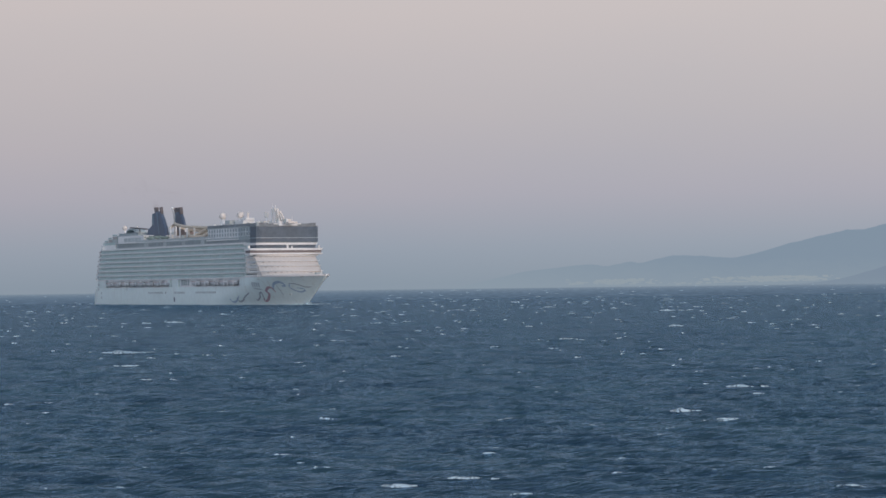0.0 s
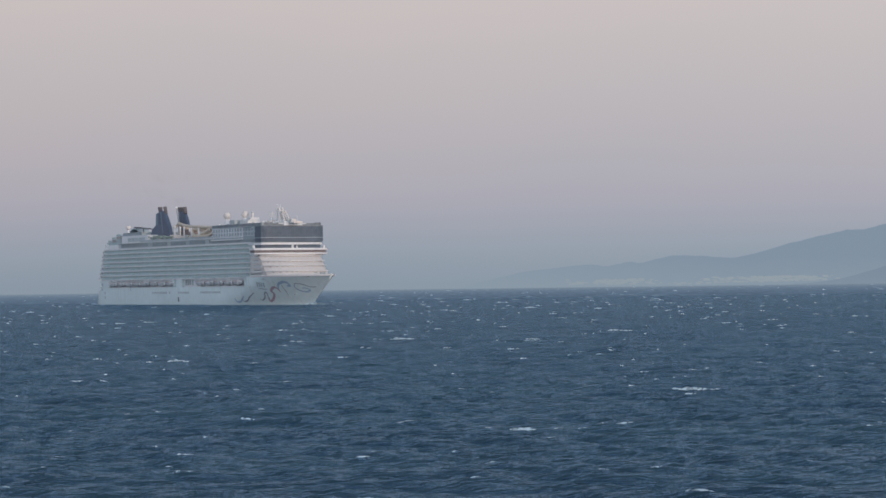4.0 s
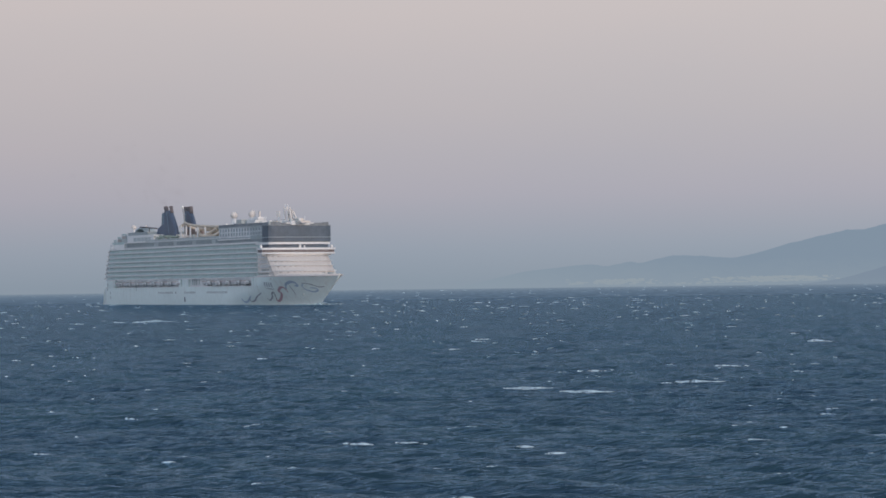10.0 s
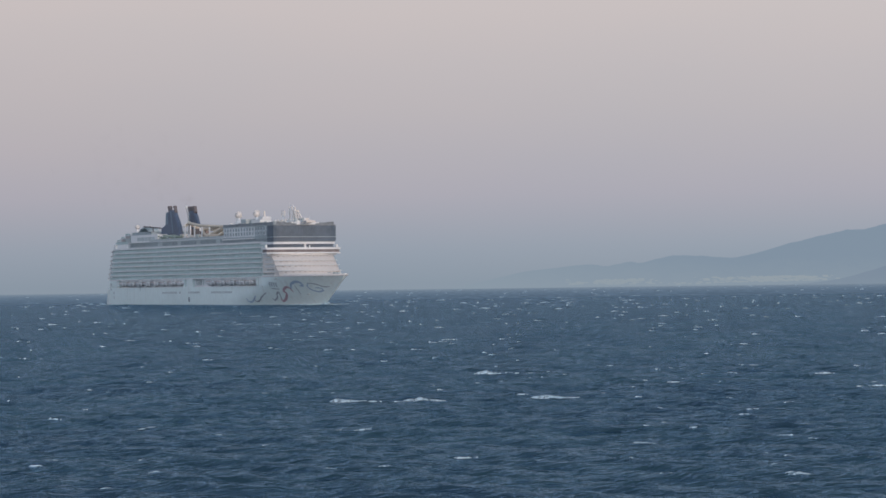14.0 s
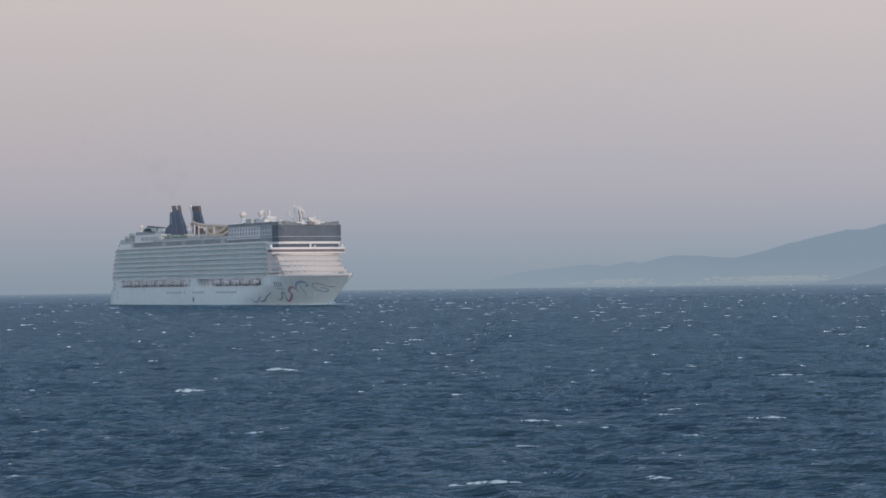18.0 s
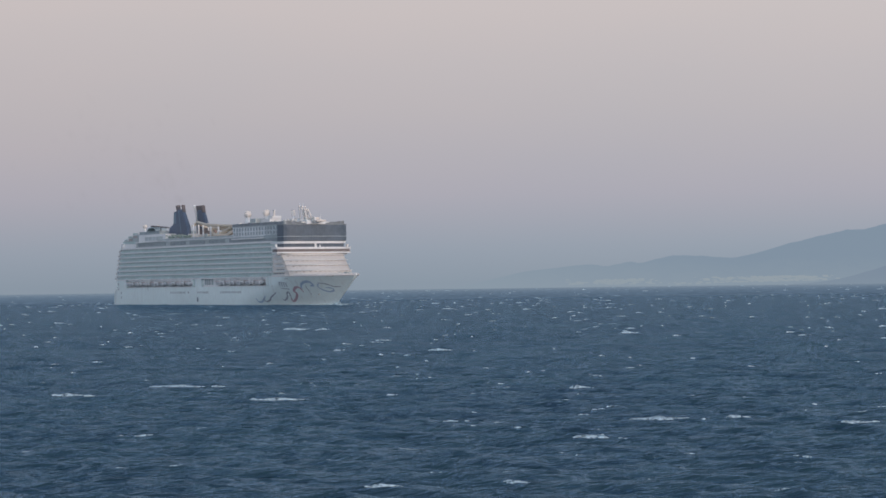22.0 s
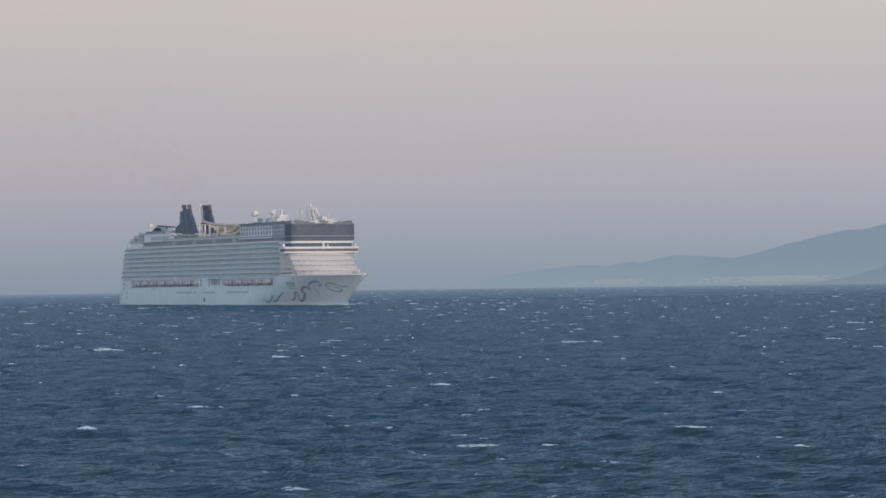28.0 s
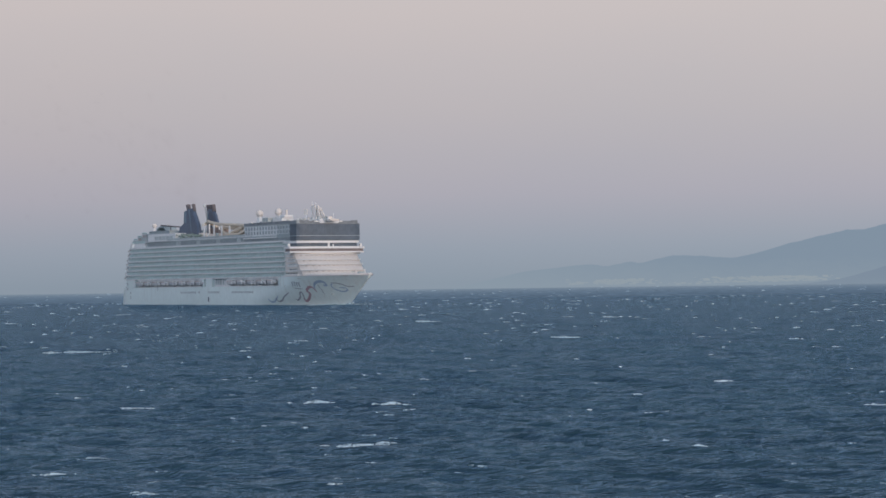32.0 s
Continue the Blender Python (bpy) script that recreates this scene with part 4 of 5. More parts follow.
part("slide_bowl", tube(bmesh.new(), smooth_path([(-27, -12, 43.4), (-14.4, -12, 43.0), (-1.0, -12, 44.0), (8, -12, 45.6), (15, -12, 47.4)], 6), 1.35, 10), BEIGE, ship, "broad yellow-beige slide trough", smooth=True)
# solid dark blocks added to back the gaps between the slide posts
part("slide_scaffold", boxes((-56, -38, -3.0, 1.0, 41.11, 48.6), (-34, -24, -6.5, -4.2, 41.11, 46.8), bevel=0.15), UMBER, ship, "dark brown blocks behind the slides")
for pts in slide_paths:
    part("water_slide", tube(bmesh.new(), smooth_path(pts, 6), 0.95, 8), BEIGE, ship, "yellow-beige tube slide", smooth=True)
for x, y, z in ((-42, -13, 51), (-24, -14, 50), (-12, -14, 49), (0, -14, 48.5), (-34, -6, 49), (-50, -6, 51)):
    part("slide_post", tube(bmesh.new(), [(x, y, 41.1), (x, y, z)], 0.55), WHITE, ship)
part("slide_tower", boxes((-52, -47, -12.5, -9, 41.11, 45.2), bevel=0.2), SUNLITCREAM, ship)
part("slide_tower", boxes((-38, -33, -13.5, -10, 41.11, 44.4), bevel=0.2), SUNLITCREAM, ship)
for j in range(40):
    # loungers, bars and parasols round the pool
    r = random.Random(400 + j)
    x, y, h = -72 + 2.6 * j + r.uniform(-1, 1), r.uniform(-17, -9), r.uniform(0.8, 3.4)
    part("pool_bar" if j % 5 == 0 else "sun_shade", boxes((x, x + r.uniform(0.8, 3.2), y, y + 1.4, 41.11, 41.1 + h), bevel=0.12), (WHITE, SUNLITCREAM, GREY, BEIGE, WHITE)[j % 5], ship)
shrubs = bmesh.new()
for i in range(60):
    r = random.Random(i)
    ball(shrubs, -92 + 0.85 * i + r.uniform(-1, 1), -15 + r.uniform(-1.5, 2.5), 43.0 + r.uniform(0, 2.6) * (1 - i / 90), r.uniform(0.5, 1.1), 0.8)
part("planter_box", boxes((-93, -41, -17.2, -11.5, 41.31, 42.6), bevel=0.12), GREY, ship)
tagged(part("planter", shrubs, LEAF, ship), "green planters by the pool", kind="stuff")

# radar domes, mast and deck houses on top
for x, y, z, r, foot in ((31.5, -8, 55.0, 2.2, 1.7), (58.8, -8, 55.0, 2.2, 1.5)):
    d = part("radar_dome", ball(bmesh.new(), x, y, z, r, 1.08), SUNLITCREAM, ship, "white satellite dome on a pedestal", smooth=True)
    bm = bmesh.new()
    loft(bm, [[(x + f * math.cos(a), y + f * math.sin(a), h) for a in np.linspace(0, 2 * math.pi, 13)[:-1]] for h, f in
              ((46.7, foot * 1.35), (49.5, foot * 1.2), (51.5, foot * 0.85), (z - r * 0.6, foot * 0.8))])
    part("pedestal", bm, WHITE, d)
locker = part("antenna_locker", boxes((65.7, 67.0, -6.9, -5.9, 53.004, 56.2), bevel=0.12), SUNLITCREAM, ship, "slim white antenna housing")
part("housing_cap", boxes((65.5, 67.2, -7.1, -5.7, 56.204, 56.5), bevel=0.06), WHITE, locker)
dish = part("satellite_panel", boxes((-0.25, 0.25, -1.2, 1.2, -1.75, 1.75), bevel=0.1), SUNLITCREAM, ship, "pale tilted antenna panel")
dish.matrix_basis = pose(79.6, 0, 54.4, 0, -10, -20)
part("panel_mast", tube(bmesh.new(), [(0.3, 0, -5.0), (0.1, 0, -1.76)], 0.4, 8), WHITE, dish)
d = part("radar_dome", ball(bmesh.new(), -142.2, -6, 52.2, 1.65), SUNLITCREAM, ship, "white satellite dome on a pedestal", smooth=True)
part("pedestal", tube(bmesh.new(), [(-142.2, -6, 44.4), (-142.2, -6, 50.8)], 0.6, 10), WHITE, d)
part("dome_house", boxes((56, 69, -10.5, -3, 46.71, 51.4), bevel=0.2), WHITE, ship)
part("dome_house", boxes((63.5, 70.2, -9.5, -3.5, 51.404, 53.0), bevel=0.2), WHITE, ship)
part("plunge_house", boxes((46, 54, -13, -7, 46.71, 51.9), bevel=0.2), GREY, ship, "grey-green deck house")
part("top_house", boxes((78, 111, -6, 6, 46.71, 49.6), bevel=0.25), WHITE, ship, "white mast house")
part("top_house", boxes((105, 111, -2, 2, 49.604, 51.0), bevel=0.2), SUNLITCREAM, ship)
part("top_house", boxes((111.1, 118, -3, 3, 48.2, 49.3), bevel=0.2), SUNLITCREAM, ship)
part("top_ledge", boxes((47, 110, -9, 9, 47.9, 48.5), bevel=0.1), WHITE, ship)
for j in range(22):
    r = random.Random(1500 + j)
    x, y, z = 72 + 2.05 * j + r.uniform(-0.6, 0.6), r.uniform(-6, 4), 49.4
    part("deck_fitting", boxes((x, x + r.uniform(0.5, 1.8), y, y + r.uniform(0.5, 1.6), z - 1.0, z + r.uniform(0.3, 1.8)), bevel=0.08), (WHITE, SUNLITCREAM, GREY)[j % 3], ship)
mast_bm = bmesh.new()
for (xa, za), (xb, zb), w in (((93.6, 49.5), (89.8, 58.4), 0.4), ((98.2, 49.5), (94.0, 57.8), 0.54), ((102.4, 50.0), (97.8, 56.2), 0.5)):
    for y in (-1.5, 1.5):
        tube(mast_bm, [(xa, y * 1.2, za), (xb, y * 0.6, zb)], w)
for u in (0.25, 0.5, 0.78):
    tube(mast_bm, [(93.6 - 3.8 * u, 0, 49.5 + 8.9 * u), (98.2 - 4.2 * u, 0, 49.5 + 8.3 * u)], 0.26)
    tube(mast_bm, [(98.2 - 4.2 * u, 0, 49.5 + 8.3 * u), (102.4 - 4.6 * u, 0, 50.0 + 6.2 * u)], 0.26)
mast = part("mast", mast_bm, SUNLITCREAM, ship, "white raked lattice radar mast")
part("antenna", tube(bmesh.new(), [(89.9, 0, 58.2), (88.6, 0, 60.4)], 0.2, 6), WHITE, mast)
part("antenna", tube(bmesh.new(), [(94.0, 0, 57.6), (93.0, 0, 59.8)], 0.16, 6), WHITE, mast)
part("antenna", tube(bmesh.new(), [(87.5, 0, 49.5), (86.6, 0, 57.6)], 0.16, 6), WHITE, mast)
part("radar_bar", boxes((87.8, 91.6, -0.5, 0.5, 57.0, 57.5)), WHITE, mast)
part("radar_bar", boxes((95.2, 99.8, -0.5, 0.5, 55.0, 55.6)), SUNLITCREAM, mast)
part("whip_antenna", tube(bmesh.new(), [(116.5, 0, 49.5), (116.5, 0, 52.6)], 0.16, 6), WHITE, ship)


# painted ribbons on the bow
def ribbon(pts, width, mat, label):
    path = smooth_path([(x, 0, z) for x, z in pts], 8)
    for side in (-1, 1):
        bm = bmesh.new()
        prev = None
        for i, p in enumerate(path):
            d = path[min(i + 1, len(path) - 1)] - path[max(i - 1, 0)]
            nx, nz = -d.z, d.x
            ln = math.hypot(nx, nz) or 1
            w = width * (0.35 + 0.65 * math.sin(math.pi * (i + 0.5) / len(path)) ** 0.6)
            pair = []
            for s in (-0.5, 0.5):
                x, z = p.x + s * w * nx / ln, p.z + s * w * nz / ln
                pair.append(bm.verts.new((x, side * (half_breadth(x, z) + 0.09), z)))
            if prev:
                bm.faces.new((prev[0], pair[0], pair[1], prev[1]))
            prev = pair
        part("painted_ribbon", bm, mat, ship, label)


ribbon([(68.0, 4), (70.0, 2), (74.4, 2.3), (80.0, 5.4)], 1.0, BLUEPAINT, "blue painted ribbon")
ribbon([(76.7, 4.3), (78.1, 2.1), (82.5, 2.9), (85.8, 4.7), (93.2, 7.4)], 0.85, DARKPAINT, "slate painted ribbon")
ribbon([(95.7, 3.9), (96.9, 2.8), (101.2, 4.7), (103.1, 6.9), (105.3, 7.4), (104.5, 5), (103.9, 3.2)], 0.85, DARKPAINT, "slate painted ribbon")
ribbon([(103.9, 4.2), (103.5, 2.2), (107.4, 3.5), (111.5, 6.6), (110.5, 8.2), (114.4, 10.3), (117.2, 10), (118.2, 7.6)], 1.4, REDPAINT, "dull red painted ribbon")
ribbon([(118.2, 9.5), (121.0, 12.2), (126.2, 13.5), (129.1, 12.9), (129.3, 11.3), (126.9, 11.2)], 1.4, BLUEPAINT, "blue painted ribbon")
ribbon([(123.0, 11.9), (122.8, 9.2), (122.7, 5.9)], 0.5, DARKPAINT, "slate painted ribbon")
ribbon([(133.6, 12.6), (137.2, 12.4), (140.4, 11.6), (143.4, 10.4), (147.4, 10.5)], 0.6, DARKPAINT, "slate painted ribbon")
ribbon([(134.2, 12.2), (132.2, 10.8), (133.4, 8.8), (137.6, 7.6), (141.2, 8.4), (140.6, 9.6), (136.9, 9.9)], 0.8, BLUEPAINT, "blue painted ribbon")
# ship's mark near the bow, as plain bars
for x, slant in ((101.0, 0.0), (103.2, 0.1), (105.3, 0.0), (107.4, 0.15)):
    ribbon([(x, 13.5 - 0.08 * (x - 101)), (x - 0.4, 12.2 - 0.08 * (x - 101)), (x - 0.7 + slant, 10.9 - 0.08 * (x - 101))], 1.0, DARKPAINT, "grey painted mark")
    ribbon([(x - 0.2, 13.4 - 0.08 * (x - 101)), (x + 1.2, 13.35 - 0.08 * (x - 101))], 0.5, DARKPAINT, "grey painted mark")
ribbon([(100.6, 9.9), (104.0, 9.6), (108.2, 9.3)], 0.45, DARKPAINT, "grey painted mark")
for side in (-1, 1):
    y = side * half_breadth(128.0, 6.4)
    part("anchor_pocket", boxes((126.4, 129.6, *sorted((y - side * 1.4, y + side * 0.05)), 5.9, 6.7), bevel=0.15), GREY, ship)
    part("bow_window", boxes((101, 112, *sorted((side * (half_breadth(108, 15.3) + 0.02), side * (half_breadth(108, 15.3) - 0.4))), 15.0, 15.7)), SMOKEGLASS, ship)

# white water at the stem and along the side
wave_rng = np.random.RandomState(4)
bw_bm = bmesh.new()
for i in range(12):
    t = wave_rng.rand() ** 1.3
    x = 136.2 - 14 * t
    ball(bw_bm, x, -(half_breadth(x, 0.3) + 0.2 + 0.8 * wave_rng.rand()), 0.1, (1.1 - 0.7 * t) * wave_rng.uniform(0.5, 1.0), 0.6)
for i in range(70):
    # the arms of the bow wave run out and aft on both sides
    t = wave_rng.rand() ** 1.5
    arm = 1 if i % 3 else -1
    ball(bw_bm, 136.7 - 16 * t + wave_rng.normal(0, 0.6), arm * (0.8 + 21 * t + wave_rng.normal(0, 0.7)), 0.1, (1.15 - 0.4 * t) * wave_rng.uniform(0.5, 1.0), 0.5 - 0.15 * t)
ball(bw_bm, 137.0, -0.4, 0.1, 1.3, 0.7)
for i in range(14):
    # spray thrown up at the foot of the stem
    ball(bw_bm, 137.4 + wave_rng.uniform(-0.6, 1.6), wave_rng.uniform(-0.8, 1.6), wave_rng.uniform(0.3, 1.3), wave_rng.uniform(0.3, 0.7), 0.9)
for i in range(16):
    ball(bw_bm, 136.6 + wave_rng.uniform(-2.5, 2), wave_rng.uniform(-1.5, 2.5), wave_rng.uniform(0.0, 0.4), wave_rng.uniform(0.4, 1.0), 0.7)
for i in range(40):
    x = -161 - 60 * wave_rng.rand() ** 1.4
    ball(bw_bm, x, wave_rng.uniform(-17, 17), 0.0, wave_rng.uniform(0.8, 2.4), 0.28)
tagged(part("bow_wave", bw_bm, FOAM, ship, smooth=True), "white broken water at stem and stern", kind="stuff")


# ---- thin exhaust smoke that drifts off over the stern ----
SMOKE = material("grey_smoke_specks", (0.26, 0.22, 0.23), 0.9, vary=0.2)
PUFFS = []
for q in range(24):
    # each puff is a handful of thin wisps that part as they drift
    wisps = []
    for w in range(5):
        r = np.random.RandomState(300 + 10 * q + w)
        c = r.normal(0, 1, (120, 3)) * (2.0, 1.1, 1.4)
        c[:, 2] -= 0.5 * c[:, 0]
        corners = np.array([(1, 1, 1), (1, -1, -1), (-1, 1, -1), (-1, -1, 1)]) * 0.032
        me = bpy.data.meshes.new("smoke_wisp")
        me.from_pydata([tuple(v) for p in c for v in (p + corners * r.uniform(0.5, 1.3))], [], [tuple(4 * i + k for k in f) for i in range(120) for f in ((0, 1, 2), (0, 3, 1), (0, 2, 3), (1, 3, 2))])
        me.materials.append(SMOKE)
        ob = new("smoke_wisp", me)
        ob.parent = ship
        wisps.append(tagged(ob, "faint grey exhaust smoke", kind="stuff"))
    PUFFS.append(wisps)


# ---- a small dark bird that crosses the sky ----
bird = new("bird")
tagged(bird, "small dark bird in flight on long curved wings", "bird")
bm = bmesh.new()
loft(bm, [[(x, r * math.cos(a), 0.8 * r * math.sin(a)) for a in np.linspace(0, 2 * math.pi, 11)[:-1]] for x, r in
          ((-0.13, 0.008), (-0.09, 0.020), (-0.03, 0.034), (0.03, 0.036), (0.075, 0.026), (0.10, 0.020), (0.125, 0.004))])
part("body", bm, FEATHER, bird, smooth=True)
bm = bmesh.new()
loft(bm, [[(-0.10, -0.015, 0.004), (-0.22, -0.05, 0.003), (-0.18, 0, 0.003), (-0.22, 0.05, 0.003), (-0.10, 0.015, 0.004)],
          [(-0.10, -0.015, -0.004), (-0.22, -0.05, -0.003), (-0.18, 0, -0.003), (-0.22, 0.05, -0.003), (-0.10, 0.015, -0.004)]])
part("tail", bm, FEATHER, bird)
WINGS = []
for side in (-1, 1):
    rings = []
    for u in np.linspace(0, 1, 8):
        chord = 0.085 * (1 - 0.85 * u ** 1.3)
        x = 0.045 + 0.03 * math.sin(u * 2.2) - 0.14 * u * u
        y, z = side * (0.02 + 0.19 * u), 0.012 + 0.012 * math.sin(u * 3)
        rings.append([(x, y, z + 0.003), (x - chord * 0.5, y, z + 0.007), (x - chord, y, z), (x - chord * 0.5, y, z - 0.004)])
    bm = bmesh.new()
    loft(bm, rings)
    WINGS.append(part("wing", bm, FEATHER, bird, smooth=True))


# ---- what moves ----
def motions():
    walk(ship, [(0.0, pose(-144.85, 1577.9, 0, 0, 0, -61.61)), (32.0, pose(-118.38, 1529.1, 0, 0, 0, -61.43))])
    for sheet, (vx, vy) in zip(SHEETS, DRIFTS):
        walk(sheet, [(0.0, pose(0, 0, 0)), (32.0, pose(32 * vx, 32 * vy, 0))])

    def breaking(t, *crests):
        # each crest runs with the wind, swells up, breaks about t and sinks back into the sea
        for x0, y0, ln in crests:
            x, y = x0, y0
            ob = whitecap(ln, 0.85 + y / 800)
            rows = []
            for when, z in ((0.0, -1.9), (t - 1.3, -1.6), (t - 0.7, -0.3), (t - 0.2, 0.12), (t + 0.3, 0.1), (t + 0.9, -0.35), (t + 1.6, -1.6), (32.0, -1.9)):
                if 0 < when < 32 or (when in (0.0, 32.0) and abs(when - t) > 0.75):
                    rows.append((when, z))
            if t < 0.75:
                rows.insert(0, (0.0, 0.12))
            if t > 31.25:
                rows.append((32.0, 0.12))
            lift = min(0.25, y / 3000)
            for _ in range(3):
                # slide the foam along the camera's sight line so it keeps its place in view
                crest = sum(sea_height(x + u * ln, y, t) for u in (-0.3, 0.0, 0.4)) / 3 - 0.02
                x, y = x0 * (11.3 - crest) / 11.3, y0 * (11.3 - crest) / 11.3
            lift += crest
            walk(ob, [(w, pose(x - 2.3 * (w - t), y, z + lift)) for w, z in rows])

    breaking(0.0, (30.6, 260.5, 2.7), (-45.4, 355.6, 2.0), (20.3, 214.1, 2.2), (-2.8, 139.1, 1.9), (1.2, 143.6, 1.3), (-55.3, 429.0, 8.8), (-83.1, 771.4, 3.9), (56.4, 605.5, 3.0), (82.5, 919.2, 5.9), (22.5, 201.2, 1.4))
    breaking(1.0, (34.0, 285.7, 2.0), (17.5, 309.8, 2.1), (-46.2, 348.9, 2.8), (-20.5, 148.1, 1.9), (-26.4, 405.6, 2.8), (-8.7, 192.8, 1.3), (-13.9, 180.2, 1.1), (-1.7, 136.6, 1.9), (18.7, 173.5, 0.9), (-36.1, 426.8, 2.1), (4.2, 199.1, 1.6), (18.3, 270.3, 2.2), (32.0, 261.5, 2.4))
    breaking(2.0, (32.2, 281.3, 2.9), (-23.1, 438.5, 6.0), (-16.9, 421.0, 3.8), (7.6, 341.6, 2.7), (21.2, 208.4, 5.2), (13.9, 212.9, 1.9), (17.5, 178.8, 1.6), (18.9, 172.8, 1.4), (-2.8, 137.9, 1.9), (-1.2, 316.8, 2.2))
    breaking(3.0, (-36.0, 419.9, 4.8), (14.2, 276.1, 1.8), (2.5, 258.3, 2.1), (10.4, 461.1, 9.4), (11.1, 210.0, 1.7), (15.0, 174.9, 2.4), (37.0, 278.0, 4.4), (65.2, 755.4, 6.9), (-60.1, 722.0, 3.6), (-22.2, 145.0, 1.5), (-4.1, 138.9, 0.9), (8.9, 173.7, 2.4))
    breaking(4.4, (-13.1, 253.8, 2.3), (24.6, 255.5, 3.5), (4.9, 191.3, 2.0), (-41.4, 374.2, 3.0), (37.6, 561.5, 3.8), (-9.9, 505.2, 3.4))
    breaking(6.0, (-1.1, 175.1, 2.0), (94.8, 591.6, 4.7), (38.9, 257.9, 6.5), (28.8, 287.5, 3.3), (-46.7, 470.4, 2.7), (-36.7, 407.1, 3.7), (75.0, 909.6, 4.6), (3.4, 282.9, 1.6), (10.8, 268.2, 2.4))
    breaking(7.0, (30.5, 285.2, 3.2), (61.1, 747.1, 5.1), (11.5, 160.7, 1.2), (-2.1, 172.3, 1.6), (-39.0, 411.4, 4.7), (28.1, 322.2, 2.9), (-27.5, 248.1, 1.7), (3.4, 172.4, 1.2), (15.7, 144.0, 1.6), (-6.7, 133.8, 2.4), (33.5, 196.1, 2.7))
    breaking(8.0, (29.4, 282.2, 4.5), (-0.1, 248.8, 2.3), (37.5, 252.9, 5.8), (7.7, 171.5, 2.3), (-8.3, 183.6, 1.5), (4.4, 335.9, 3.1), (27.4, 340.6, 3.1), (0.4, 168.9, 1.2), (-70.1, 683.8, 7.8), (55.4, 729.0, 5.0))
    breaking(9.0, (-0.4, 246.4, 5.6), (20.8, 306.7, 2.8), (-87.2, 797.1, 9.1), (-21.3, 453.1, 3.1), (40.7, 1157.4, 10.5), (94.7, 599.7, 4.1), (-15.9, 136.3, 1.1))
    breaking(10.0, (-207.9, 1561.3, 6.3), (8.8, 263.2, 4.2), (14.5, 252.0, 4.3), (-6.1, 174.9, 1.6), (-2.7, 176.1, 1.2), (27.5, 273.3, 4.4), (36.3, 323.3, 2.6), (66.4, 442.9, 3.0), (7.3, 163.7, 0.9), (5.3, 169.7, 1.2), (-92.7, 790.4, 10.8), (18.6, 311.4, 1.8))
    breaking(11.0, (12.2, 246.4, 2.8), (7.2, 259.5, 2.4), (-2.1, 241.0, 3.3), (18.8, 387.8, 4.0), (-29.3, 248.6, 4.0), (-3.8, 170.9, 1.6), (6.3, 161.7, 2.2), (49.1, 475.5, 4.3), (49.5, 671.6, 5.3), (-9.4, 173.2, 2.0), (34.8, 420.3, 2.4))
    breaking(12.0, (11.6, 295.2, 3.7), (-5.1, 207.0, 2.1), (3.0, 164.5, 1.5), (17.2, 195.2, 2.7), (40.0, 257.6, 2.9), (-45.4, 491.6, 4.5), (20.3, 280.4, 1.6), (-23.6, 438.8, 4.0), (-14.3, 889.7, 4.5), (10.2, 239.8, 2.7), (-34.0, 246.4, 1.4))
    breaking(13.0, (9.1, 290.9, 6.0), (-45.4, 474.0, 6.5), (35.7, 248.2, 2.0), (-0.1, 239.3, 2.2), (-11.6, 239.0, 1.4), (-36.0, 302.8, 3.4), (10.8, 240.8, 2.7), (10.2, 134.3, 1.1), (45.1, 361.3, 2.1), (-6.3, 165.8, 1.1), (37.2, 712.4, 3.6))
    breaking(14.0, (5.0, 306.7, 3.1), (25.1, 274.1, 1.5), (10.3, 242.1, 4.4), (-9.7, 239.6, 3.3), (-2.6, 238.8, 3.3), (51.8, 426.6, 2.9), (1.0, 160.7, 1.1), (45.0, 294.1, 1.7), (44.9, 258.8, 1.8))
    breaking(15.5, (-19.4, 232.4, 2.4), (6.7, 261.0, 3.6), (19.7, 187.9, 1.7), (-8.7, 360.6, 3.3), (29.0, 482.5, 3.8), (-20.9, 170.8, 1.6))
    breaking(17.0, (-23.1, 177.1, 2.4), (14.5, 167.8, 1.3), (17.4, 180.8, 1.2), (-15.7, 191.5, 1.5), (22.2, 266.0, 5.4), (-31.5, 255.4, 3.5), (0.9, 297.2, 4.7), (-29.3, 388.6, 2.5), (26.8, 248.3, 1.7), (-16.3, 547.2, 2.7), (-0.3, 153.0, 2.1))
    breaking(18.0, (15.4, 179.9, 2.5), (7.0, 202.4, 1.4), (2.6, 140.1, 2.6), (-27.8, 267.5, 3.0), (-22.3, 330.9, 3.4), (26.5, 201.9, 1.8), (39.7, 290.6, 1.7), (24.4, 245.3, 2.8))
    breaking(19.0, (-161.6, 1454.8, 6.6), (-202.9, 1478.3, 4.8), (-127.7, 1405.3, 6.7), (-30.2, 264.1, 1.7), (-29.8, 434.5, 4.0), (27.0, 721.3, 8.2), (8.3, 184.8, 1.6), (2.6, 237.4, 3.2), (0.8, 138.5, 3.2), (14.9, 136.6, 0.9), (-4.6, 255.1, 1.5), (70.8, 831.6, 6.6), (63.3, 476.7, 2.7), (36.9, 254.4, 1.4))
    breaking(20.0, (33.7, 198.5, 2.9), (-17.3, 194.0, 1.3), (6.3, 183.2, 3.5), (-6.3, 155.6, 2.7), (-10.0, 394.9, 3.1), (25.5, 681.9, 10.1), (19.8, 269.8, 2.8), (-81.8, 467.9, 2.7), (-26.2, 161.6, 1.3), (26.6, 297.1, 1.7), (-27.7, 176.9, 2.0), (3.3, 236.0, 3.2))
